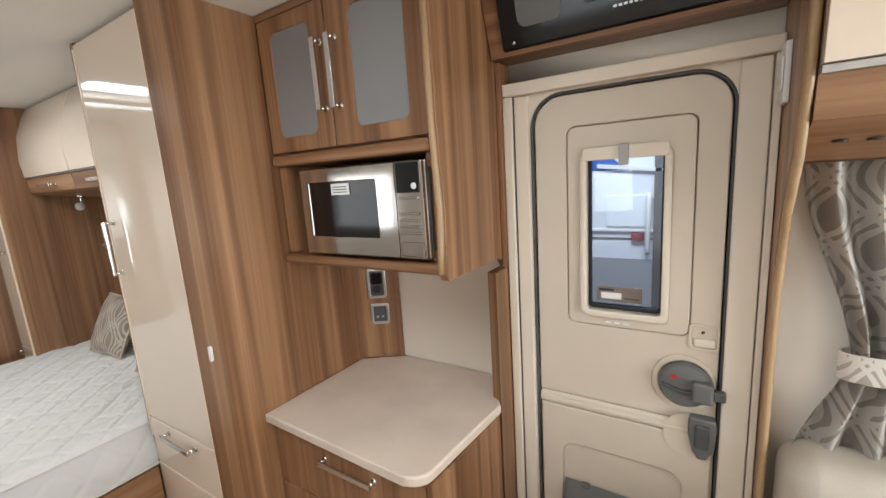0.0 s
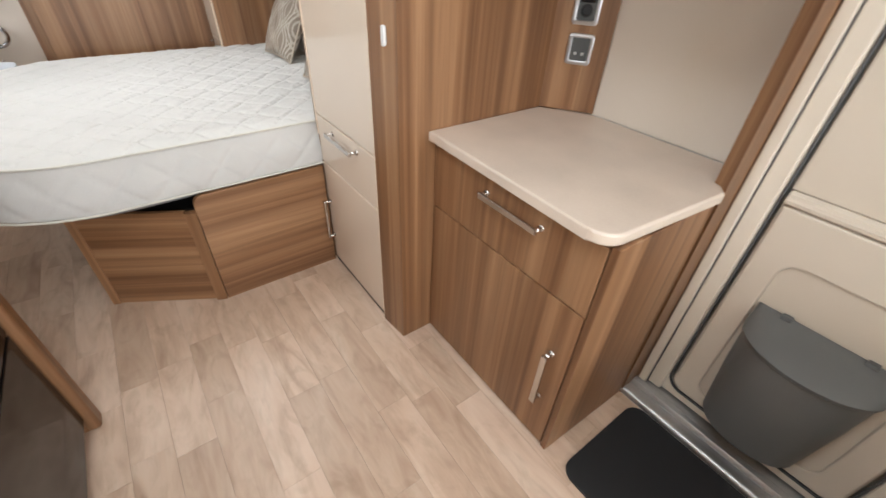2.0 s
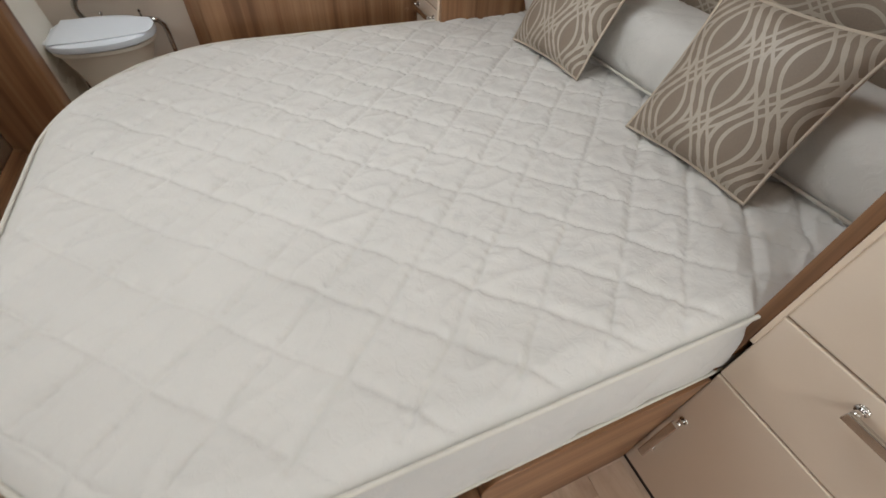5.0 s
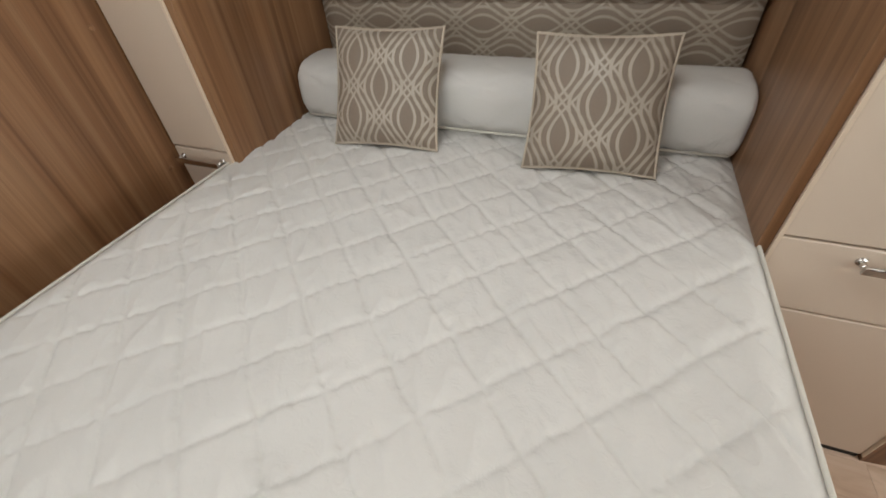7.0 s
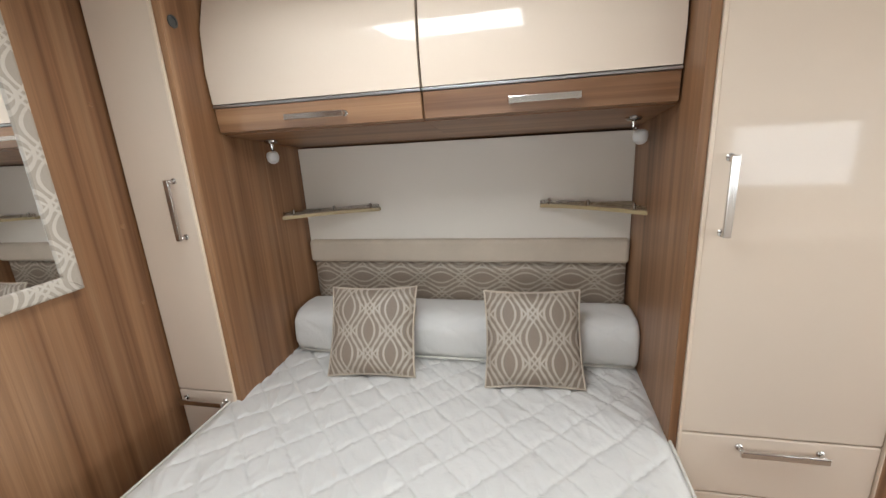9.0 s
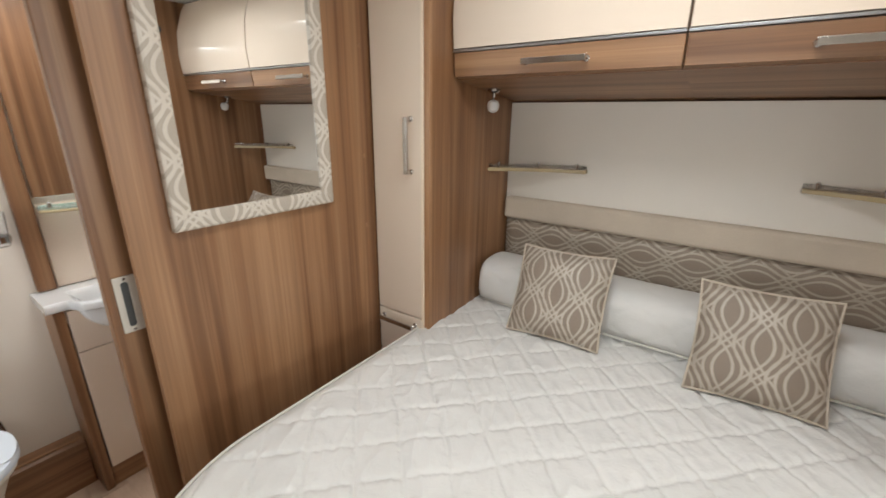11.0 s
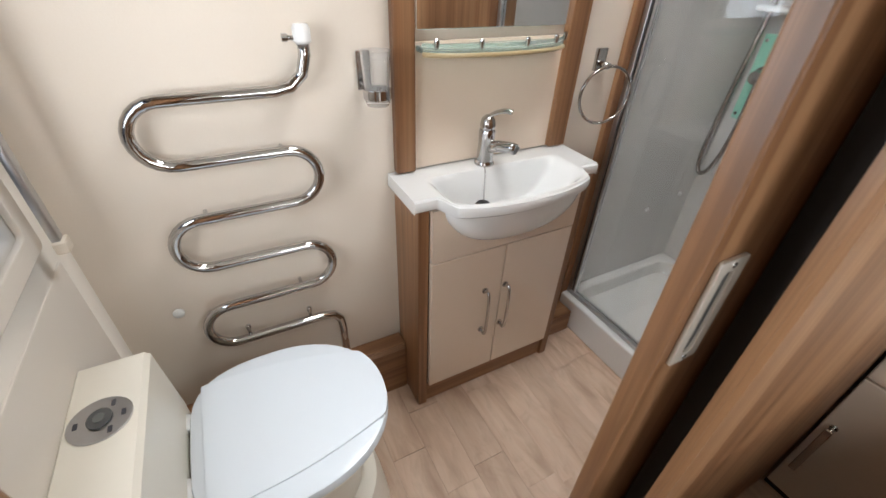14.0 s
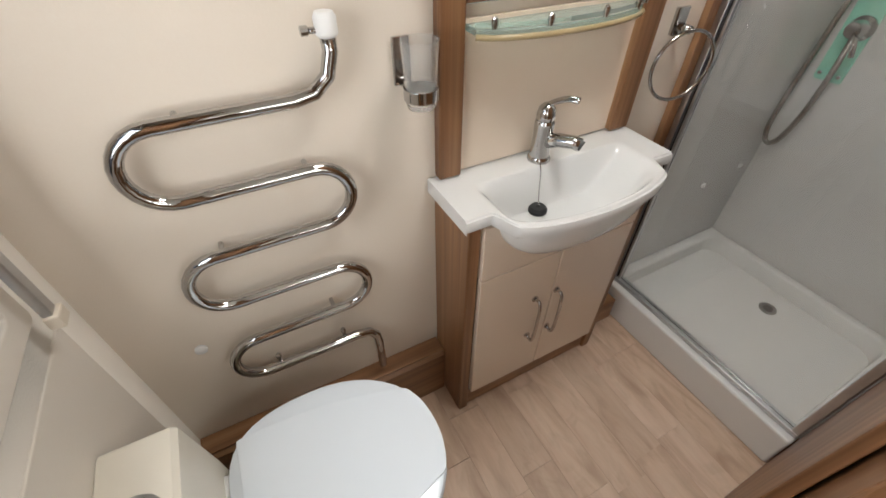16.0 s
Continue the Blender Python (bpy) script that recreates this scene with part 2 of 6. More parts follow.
# printed oak vinyl floor
oak = material("pale_oak_vinyl", (0.5, 0.36, 0.25), 0.42)
oak_info = node(oak, "ShaderNodeObjectInfo")
oak_shift = node(oak, "ShaderNodeVectorMath")
oak_shift.operation = "MULTIPLY_ADD"
oak_tc = node(oak, "ShaderNodeTexCoord")
wire(oak, oak_info.outputs["Random"], oak_shift.inputs[0])
oak_shift.inputs[1].default_value = (13, 17, 3)
wire(oak, oak_tc.outputs["Object"], oak_shift.inputs[2])
oak_layers = []
for s, d, w in (((2.6, 12, 5), 4.0, 1.4), ((8, 80, 5), 3.0, 0.6), ((7, 14, 3), 3.0, 1.6)):
    mp = node(oak, "ShaderNodeMapping", Scale=s)
    wire(oak, oak_shift.outputs[0], mp.inputs["Vector"])
    n = node(oak, "ShaderNodeTexNoise", Scale=1.0, Detail=d, Distortion=w)
    wire(oak, mp.outputs[0], n.inputs["Vector"])
    oak_layers.append(n.outputs[0])
oak_a = ramp(oak, oak_layers[0], [(0.28, (0.50, 0.345, 0.248)), (0.5, (0.65, 0.480, 0.363)), (0.75, (0.72, 0.560, 0.440))])
oak_c = mixed(oak, 0.10, oak_a, oak_layers[1], "OVERLAY")
oak_b = mixed(oak, 0.55, oak_c, ramp(oak, oak_layers[2], [(0.32, (0.78, 0.76, 0.72)), (0.52, (1.0, 1.0, 1.0)), (0.7, (1.0, 0.985, 0.96))]), "MULTIPLY")
oak_tone = ramp(oak, oak_info.outputs["Random"], [(0.0, (0.79, 0.765, 0.735)), (0.5, (0.94, 0.925, 0.90)), (1.0, (1.0, 1.0, 1.0))])
wire(oak, mixed(oak, 1.0, oak_b, oak_tone, "MULTIPLY"), base_input(oak, "Base Color"))
bumped(oak, oak_layers[1], 0.10, 0.0006)
joint_dark = mottled("floor_joint", (0.50, 0.365, 0.275), 0.6, 0.1, 200, 4, 0.0)


# ---- mesh helpers ----
def add_box(bm, x0, x1, y0, y1, z0, z1, bevel=0.0, seg=2):
    m = Matrix.LocRotScale(((x0 + x1) / 2, (y0 + y1) / 2, (z0 + z1) / 2), None, (abs(x1 - x0), abs(y1 - y0), abs(z1 - z0)))
    made = bmesh.ops.create_cube(bm, size=1, matrix=m)
    if bevel:
        vs = set(made["verts"])
        es = [e for e in bm.edges if e.verts[0] in vs and e.verts[1] in vs]
        bmesh.ops.bevel(bm, geom=es, offset=bevel, segments=seg, affect="EDGES", profile=0.5)
    return bm


def box(x0, x1, y0, y1, z0, z1, bevel=0.0015, seg=2):
    return add_box(bmesh.new(), x0, x1, y0, y1, z0, z1, bevel, seg)


def at_axis(axis, a, b, c):
    """a, b across, c along the axis: x gives (c, a, b), y gives (a, c, b), z gives (a, b, c)."""
    return {"x": (c, a, b), "y": (a, c, b), "z": (a, b, c)}[axis]


def prism(points, axis, c0, c1, bevel=0.0, seg=2, bm=None):
    """A polygon drawn across an axis and drawn out along it."""
    own = bmesh.new()
    lo = [own.verts.new(at_axis(axis, a, b, c0)) for a, b in points]
    hi = [own.verts.new(at_axis(axis, a, b, c1)) for a, b in points]
    f0, f1 = own.faces.new(lo), own.faces.new(hi)
    for i in range(len(lo)):
        j = (i + 1) % len(lo)
        own.faces.new((lo[i], lo[j], hi[j], hi[i]))
    bmesh.ops.recalc_face_normals(own, faces=own.faces)
    if bevel:
        es = list(set(f0.edges) | set(f1.edges))
        bmesh.ops.bevel(own, geom=es, offset=bevel, segments=seg, affect="EDGES", profile=0.5)
    if bm is None:
        return own
    merge(bm, own)
    return bm


def merge(bm, other):
    me = bpy.data.meshes.new("scratch")
    other.to_mesh(me)
    other.free()
    bm.from_mesh(me)
    bpy.data.meshes.remove(me)
    return bm


def rounded(a0, a1, b0, b1, r, n=6):
    """A rounded rectangle, four corners of n + 1 points; r may be one radius or four (low-low, high-low, high-high, low-high)."""
    rs = (r,) * 4 if isinstance(r, (int, float)) else r
    out = []
    for (ca, cb, start), rr in zip(((a0, b0, 180), (a1, b0, 270), (a1, b1, 0), (a0, b1, 90)), rs):
        ox = ca + rr if ca == a0 else ca - rr
        oy = cb + rr if cb == b0 else cb - rr
        for i in range(n + 1):
            t = radians(start + 90 * i / n)
            out.append((ox + rr * math.cos(t), oy + rr * math.sin(t)))
    return out


def ring(outer, inner, axis, c0, c1, bm=None, bevel=0.0):
    """A flat plate with a hole: two outlines of the same number of points."""
    own = bmesh.new()
    rows = [[own.verts.new(at_axis(axis, a, b, c)) for a, b in pts] for pts, c in ((outer, c0), (outer, c1), (inner, c1), (inner, c0))]
    n = len(outer)
    for k in range(4):
        a, b = rows[k], rows[(k + 1) % 4]
        for i in range(n):
            j = (i + 1) % n
            own.faces.new((a[i], a[j], b[j], b[i]))
    bmesh.ops.recalc_face_normals(own, faces=own.faces)
    if bevel:
        es = [e for row in rows for e in {own.edges.get((row[i], row[(i + 1) % n])) for i in range(n)} if e]
        bmesh.ops.bevel(own, geom=es, offset=bevel, segments=2, affect="EDGES", profile=0.5)
    if bm is None:
        return own
    merge(bm, own)
    return bm


def tube(points, r, seg=10, closed=False, bm=None, caps=True, flat=1.0):
    """A round bar along points; r may be one radius or one for each point."""
    own = bm if bm is not None else bmesh.new()
    pts = [Vector(p) for p in points]
    n = len(pts)
    rs = [r] * n if isinstance(r, (int, float)) else r
    rows, side = [], None
    for i, p in enumerate(pts):
        a = pts[(i - 1) % n] if closed or i else p
        b = pts[(i + 1) % n] if closed or i < n - 1 else p
        d = (b - a).normalized()
        if side is None:
            side = d.orthogonal().normalized()
        side = (side - d * side.dot(d)).normalized()
        up = d.cross(side)
        rows.append([own.verts.new(p + (side * math.cos(2 * math.pi * k / seg) + up * math.sin(2 * math.pi * k / seg) * flat) * rs[i]) for k in range(seg)])
    for i in range(n if closed else n - 1):
        a, b = rows[i], rows[(i + 1) % n]
        for k in range(seg):
            own.faces.new((a[k], a[(k + 1) % seg], b[(k + 1) % seg], b[k]))
    if caps and not closed:
        own.faces.new(rows[0][::-1])
        own.faces.new(rows[-1])
    for f in own.faces:
        f.smooth = True
    return own


def lathe(profile, centre, axis="z", seg=24, bm=None, squash=(1, 1)):
    """A turned shape from (radius, along) pairs."""
    own = bm if bm is not None else bmesh.new()
    rows = []
    for rr, h in profile:
        row = []
        for k in range(seg):
            t = 2 * math.pi * k / seg
            row.append(own.verts.new(Vector(centre) + Vector(at_axis(axis, rr * math.cos(t) * squash[0], rr * math.sin(t) * squash[1], h))))
        rows.append(row)
    for a, b in zip(rows, rows[1:]):
        for k in range(seg):
            own.faces.new((a[k], a[(k + 1) % seg], b[(k + 1) % seg], b[k]))
    own.faces.new(rows[0])
    own.faces.new(rows[-1])
    bmesh.ops.recalc_face_normals(own, faces=own.faces)
    return own


def smooth_line(points, n=8):
    """A smooth curve through points."""
    pts = [Vector(p) for p in points]
    out = []
    for i in range(len(pts) - 1):
        p0, p1, p2, p3 = pts[max(i - 1, 0)], pts[i], pts[i + 1], pts[min(i + 2, len(pts) - 1)]
        for k in range(n):
            t = k / n
            out.append(0.5 * (2 * p1 + (p2 - p0) * t + (2 * p0 - 5 * p1 + 4 * p2 - p3) * t * t + (3 * p1 - p0 - 3 * p2 + p3) * t ** 3))
    out.append(pts[-1])
    return out


def mesh_of(name, bm, mat, smooth=True):
    me = bpy.data.meshes.new(name)
    if smooth:
        for f in bm.faces:
            f.smooth = True
        for e in bm.edges:
            if len(e.link_faces) == 2:
                a, b = sorted(f.calc_area() for f in e.link_faces)
                turn = e.calc_face_angle(0)
                if turn > radians(35) or (turn > radians(8) and b > 5 * a):
                    e.smooth = False
    bm.to_mesh(me)
    bm.free()
    me.materials.append(mat)
    return me


def part(name, bm, mat, parent, label=""):
    ob = new(name, mesh_of(name, bm, mat))
    ob.parent = parent
    if parent.parent is None:
        ob.matrix_parent_inverse = parent.matrix_basis.inverted()
    return tagged(ob, label=label)


def thing(name, base, label, category, group="", kind=""):
    ob = new(name)
    ob.empty_display_size = 0.05
    ob.matrix_basis = Matrix.Translation(base)
    return tagged(ob, label, category, group, kind)


def local_part(name, bm, mat, parent, label=""):
    """A part whose mesh is drawn in its thing's own space."""
    ob = new(name, mesh_of(name, bm, mat))
    ob.parent = parent
    return tagged(ob, label=label)


def structure(name, bm, mat, label, category):
    return tagged(new(name, mesh_of(name, bm, mat)), label, category, "", "structure")


def bow_handle(parent, p0, p1, out, mat=steel_bar, name="handle"):
    """A square-ended bar handle on two feet; out points away from its front."""
    a, b, o = Vector(p0), Vector(p1), Vector(out)
    d = (b - a).normalized()
    w = d.cross(o.normalized())
    bm = bmesh.new()
    # bar
    for q0, q1, half, deep in ((a - d * 0.006 + o * 0.78, b + d * 0.006 + o * 0.78, 0.0085, 0.30), ):
        vs = []
        for p in (q0, q1):
            for s, u in ((-1, 0), (1, 0), (1, 1), (-1, 1)):
                vs.append(bm.verts.new(p + w * half * s + o * deep * u))
        for f in ((3, 2, 1, 0), (4, 5, 6, 7), (0, 1, 5, 4), (1, 2, 6, 5), (2, 3, 7, 6), (3, 0, 4, 7)):
            bm.faces.new([vs[i] for i in f])
    bmesh.ops.recalc_face_normals(bm, faces=bm.faces)
    bmesh.ops.bevel(bm, geom=bm.edges[:], offset=0.0018, segments=2, affect="EDGES", profile=0.5)
    for p in (a, b):
        tube([p, p + o * 0.8], 0.0055, 8, bm=bm)
        tube([p, p + o.normalized() * 0.003], 0.009, 10, bm=bm)
    return part(name, bm, mat, parent, "chrome bar handle")

# ---- the large structure ----
X_REAR, X_FRONT, Y_NEAR, Y_OFF, Z_TOP = -2.12, 4.2, 0.0, -2.15, 1.97


def pierced(axis, a_cuts, b_cuts, c0, c1, holes):
    """A slab across an axis, in cells, without the cells that lie in a hole (a0, a1, b0, b1)."""
    bm = bmesh.new()
    for a0, a1 in zip(a_cuts, a_cuts[1:]):
        for b0, b1 in zip(b_cuts, b_cuts[1:]):
            am, bmid = (a0 + a1) / 2, (b0 + b1) / 2
            if any(h[0] < am < h[1] and h[2] < bmid < h[3] for h in holes):
                continue
            p, q = at_axis(axis, a0, b0, c0), at_axis(axis, a1, b1, c1)
            add_box(bm, min(p[0], q[0]), max(p[0], q[0]), min(p[1], q[1]), max(p[1], q[1]), min(p[2], q[2]), max(p[2], q[2]))
    bmesh.ops.remove_doubles(bm, verts=bm.verts, dist=1e-5)
    return bm


floor = structure("floor", box(X_REAR, X_FRONT, Y_OFF, Y_NEAR, -0.05, -0.0035, 0), joint_dark, "pale oak plank vinyl floor of a caravan", "floor")
structure("wall_nearside", pierced("y", (X_REAR - 0.04, 1.575, 2.119, 2.55, 3.45, X_FRONT + 0.04), (-0.05, 0.03, 0.95, 1.45, 1.70, 2.06), 0.0, 0.04,
          [(1.575, 2.119, 0.03, 1.70), (2.55, 3.45, 0.95, 1.45)]), wall_white, "pale cream board side wall with a door opening", "wall")
structure("wall_offside", pierced("y", (X_REAR - 0.04, -1.96, -1.40, -0.74, -0.06, 0.98, 1.58, X_FRONT + 0.04), (-0.05, 0.88, 1.08, 1.12, 1.44, 1.52, 2.06), Y_OFF - 0.04, Y_OFF,
          [(-1.96, -1.40, 0.88, 1.52), (0.98, 1.58, 1.12, 1.44), (-0.74, -0.06, 1.08, 1.52)]), wall_white, "pale cream board side wall with two windows and an added third", "wall")
structure("wall_rear", box(X_REAR - 0.04, X_REAR, Y_OFF, Y_NEAR, -0.05, 2.06, 0), wall_cream, "pale cream board rear wall of the washroom", "wall")
structure("wall_front", pierced("x", (Y_OFF, -1.95, -0.20, Y_NEAR), (-0.05, 0.8, 1.6, 2.06), X_FRONT, X_FRONT + 0.04, [(-1.95, -0.20, 0.8, 1.6)]), wall_white, "pale cream board front wall with a wide window", "wall")
structure("ceiling", pierced("z", (X_REAR, -1.92, -1.56, -0.67, -0.09, 1.24, 1.86, X_FRONT), (Y_OFF, -1.61, -1.40, -1.33, -1.04, -0.99, -0.81, Y_NEAR), Z_TOP, Z_TOP + 0.05,
          [(-1.92, -1.56, -1.40, -1.04), (-0.67, -0.09, -1.33, -0.81), (1.24, 1.86, -1.61, -0.99)]), ceiling_white, "white ceiling board with roof lights", "ceiling")


def rooflight(x0, x1, y0, y1):
    t = thing("rooflight", ((x0 + x1) / 2, (y0 + y1) / 2, Z_TOP - 0.02), "white framed roof light with a pale daylight dome", "roof light", "roof lights")
    part("frame", ring(rounded(x0 - 0.05, x1 + 0.05, y0 - 0.05, y1 + 0.05, 0.04), rounded(x0, x1, y0, y1, 0.03), "z", Z_TOP - 0.022, Z_TOP - 0.001, bevel=0.004), white_plastic, t)
    return t


# the last one, over the washroom, is unseen and added for its fill lamp
for r in ((-0.67, -0.09, -1.33, -0.81), (1.24, 1.86, -1.61, -0.99), (-1.92, -1.56, -1.40, -1.04)):
    rooflight(*r)


# unseen window, added as the opening for the bedroom fill lamp
bed_fill_window = thing("added_bedroom_window", (-0.40, -2.15, 1.30), "unseen bedroom side window in a white frame, added for light", "window", "", "structure")
part("window_frame", ring(rounded(-0.77, -0.03, 1.05, 1.55, 0.03), rounded(-0.735, -0.065, 1.085, 1.515, 0.02), "y", -2.149, -2.132, bevel=0.004), white_plastic, bed_fill_window)


# ---- washroom partition with its sliding door ----
def partition():
    bm = prism(rounded(-1.405, -0.62, 0.0, Z_TOP, 0.001, 1), "x", -1.300, -1.280)
    bmesh.ops.bevel(bm, geom=[e for e in bm.edges if abs(e.verts[0].co.y + 1.405) < 0.002 and abs(e.verts[1].co.y + 1.405) < 0.002 and abs(e.verts[0].co.z - e.verts[1].co.z) > 1], offset=0.008, segments=3, affect="EDGES")
    return structure("wall_washroom", bm, wood_v, "striped walnut veneer partition before the washroom", "partition")


wash = partition()
part("pocket_lining", box(-1.395, -1.380, -1.36, -0.70, 0.0, Z_TOP, 0.002), wood_v, wash)
part("pocket_stop", box(-1.345, -1.310, -1.33, -1.31, 0.0, Z_TOP, 0.001), black, wash)
part("end_post", box(-1.400, -1.284, -0.70, -0.625, 0.0, Z_TOP, 0.002), wood_v, wash)
for z in (0.62, 1.02, 1.27, 1.62):
    part("screw_cap", lathe([(0.001, 0.0025), (0.006, 0.002), (0.0075, 0.0)], (-1.28, -0.675, z), "x", 12), wood_x, wash)
jamb = structure("wall_washroom_jamb", box(-1.345, -1.275, Y_OFF, -1.925, 0.0, Z_TOP, 0.006), wood_v, "striped walnut veneer door post against the side wall", "door post")
part("stop_strip", box(-1.385, -1.347, Y_OFF, -1.955, 0.0, Z_TOP, 0.003), wood_v, jamb)

slide = thing("door_washroom", (-1.345, -1.40, 0.01), "walnut veneer sliding washroom door, pushed open into its pocket", "door", "", "structure")
part("leaf", box(-1.375, -1.347, -1.455, -0.80, 0.012, 1.93, 0.003), wood_v, slide)
plate = part("pull_plate", ring(rounded(-1.437, -1.392, 0.890, 1.035, 0.004), rounded(-1.423, -1.407, 0.905, 1.020, 0.006), "x", -1.3465, -1.3415, bevel=0.001), pull_metal, slide, "pale satin metal pull plate")
part("pull_well", prism(rounded(-1.424, -1.406, 0.904, 1.021, 0.006), "x", -1.3465, -1.3450), dark_plastic, plate)
for z in (0.897, 1.028):
    part("screw", lathe([(0.0005, -1.3408), (0.0032, -1.3410), (0.0036, -1.3416)], (0, -1.4145, z), "x", 10), chrome, plate)

# ---- dressed walls at the foot of the bed ----
skirt = structure("baseboard", prism([(-2.148, 0.0), (-2.120, 0.0), (-2.120, 0.276), (-2.126, 0.290), (-2.148, 0.296)], "x", -1.275, 0.63, 0.002), wood_x, "walnut veneer skirting box with oval heater vents", "skirting")

vent_grey = mottled("pale_grey_vent", (0.42, 0.42, 0.42), 0.5, 0.05, 200, 5, 0.0)


def vent(x0, x1, z):
    t = thing("heater_vent", ((x0 + x1) / 2, -2.12, z), "oval silver mesh heater vent set in the skirting", "vent", "skirting vents")
    r = 0.021
    part("rim", ring(rounded(x0, x1, z - r, z + r, r - 0.0005, 8), rounded(x0 + 0.004, x1 - 0.004, z - r + 0.004, z + r - 0.004, r - 0.005, 8), "y", -2.1225, -2.1165, bevel=0.001), rubber, t)
    part("backing", prism(rounded(x0 + 0.003, x1 - 0.003, z - r + 0.003, z + r - 0.003, r - 0.004, 8), "y", -2.1196, -2.1186), vent_grey, t)
    bm = bmesh.new()
    n = int((x1 - x0) / 0.0065)
    for i in range(1, n):
        x = x0 + (x1 - x0) * i / n
        h = min(r - 0.005, math.sqrt(max(1e-6, (r - 0.004) ** 2 - max(0, x0 + r - x, x - x1 + r) ** 2)))
        for s in (-1, 1):
            tube([(x - 0.004 * s, -2.1180, z - h), (x + 0.004 * s, -2.1180, z + h)], 0.0008, 4, bm=bm, caps=False)
    part("mesh", bm, white_plastic, t)


vent(-0.198, 0.120, 0.212)
vent(-0.78, -0.462, 0.212)


# ---- wardrobes beside the bed ----
def wardrobe(x0, x1, side_x, label, handle_x, drawers):
    """Cream-fronted tall unit; its front lies at y = -0.635, side_x is the wood cheek towards the bed."""
    t = thing("wardrobe", ((x0 + x1) / 2, -0.32, 0.0), label, "wardrobe", "bedside wardrobes")
    front = -0.635
    lo, hi = min(x0, x1), max(x0, x1)
    part("carcass", box(lo + 0.004, hi - 0.004, front + 0.022, -0.003, 0.0, Z_TOP - 0.002, 0.001), wood_v, t)
    tall = part("door", box(lo + 0.006, hi - 0.002, front, front + 0.018, 0.682, 1.957, 0.003), cream, t, "glossy cream tall door")
    part("edge_strip", box(side_x - 0.004, side_x + 0.004, front - 0.0025, front + 0.02, 0.60, 1.945, 0.001), cream_edge, tall)
    bow_handle(tall, (handle_x, front, 1.225), (handle_x, front, 1.395), (0, -0.030, 0))
    d = part("drawer", box(lo + 0.006, hi - 0.002, front, front + 0.018, 0.494, 0.677, 0.003), cream, t, "glossy cream drawer front")
    bow_handle(d, (drawers[0], front, 0.648), (drawers[1], front, 0.648), (0, -0.030, 0))
    low = part("door", box(lo + 0.006, hi - 0.002, front, front + 0.018, 0.02, 0.489, 0.003), cream, t, "glossy cream lower door")
    bow_handle(low, (lo + 0.03, front, 0.15), (lo + 0.03, front, 0.32), (0, -0.030, 0))
    part("plinth", box(lo + 0.004, hi - 0.002, front + 0.004, front + 0.02, 0.0, 0.018, 0.001), black, t)
    return t


right_wardrobe = wardrobe(0.322, 0.776, 0.325, "tall glossy cream wardrobe with drawer, wood cheek beside the bed", 0.365, (0.467, 0.649))
left_wardrobe = wardrobe(-1.278, -1.050, -1.052, "narrow tall glossy cream wardrobe between bed and washroom partition", -1.098, (-1.246, -1.088))
part("cheek", box(0.298, 0.320, -0.632, -0.003, 0.0, Z_TOP - 0.002, 0.002), wood_v, right_wardrobe)
part("cheek", box(-1.047, -1.025, -0.632, -0.003, 0.0, Z_TOP - 0.002, 0.002), wood_v, left_wardrobe)

for owner, x in ((right_wardrobe, 0.2975), (left_wardrobe, -1.0245)):
    s = -1 if x > 0 else 1
    part("cable_grommet", lathe([(0.017, x), (0.017, x + 0.003 * s), (0.012, x + 0.0035 * s), (0.011, x + 0.0005 * s)], (0, -0.597, 1.823), "x", 18), dark_plastic, owner, "dark round cable grommet")

# tall wood end panel between wardrobe and sideboard
panel = structure("wall_sideboard_end", prism([(0.780, -0.640), (0.902, -0.628), (0.902, -0.003), (0.780, -0.003)], "z", 0.0, Z_TOP - 0.001), wood_v, "tall striped walnut veneer end panel", "panel")
part("edge_bead", box(0.7765, 0.7795, -0.641, -0.60, 0.02, 1.945, 0.001), cream_edge, panel)
switch = thing("push_switch", (0.856, -0.633, 1.022), "small oval white push switch on the end panel", "switch")
part("body", prism(rounded(0.849, 0.863, 0.999, 1.045, 0.006), "y", -0.642, -0.6335, 0.002), white_plastic, switch)

# ---- bed ----
BX0, BX1, BY0, BY1, BZ0, BZ1 = -1.074, 0.304, -0.055, -1.758, 0.474, 0.652
BCX, BR = (BX0 + BX1) / 2, 0.455
ROUND_WASH, ROUND_WALK = 0.51, 0.43


def bed_edges(y):
    """The mattress's two edges at y: straight sides, and wide round corners at the foot."""
    d = max(0.0, (BY1 + BR) - y) / BR
    k = 1 - math.sqrt(max(0.0, 1 - d * d))
    return BX0 + ROUND_WASH * k, BX1 - ROUND_WALK * k


def bed_outline(n=26):
    """From the head on the washroom side, round the foot, to the head on the wardrobe side."""
    wash_side = [(BX0, y) for y in (BY0, -0.5, -0.9, BY1 + BR)]
    walk_side = [(BX1, y) for y in (BY0, -0.5, -0.9, BY1 + BR)]
    for i in range(1, n + 1):
        t = math.pi / 2 * i / n
        y = BY1 + BR - BR * math.sin(t)
        wash_side.append((BX0 + ROUND_WASH * (1 - math.cos(t)), y))
        walk_side.append((BX1 - ROUND_WALK * (1 - math.cos(t)), y))
    return wash_side + walk_side[::-1]


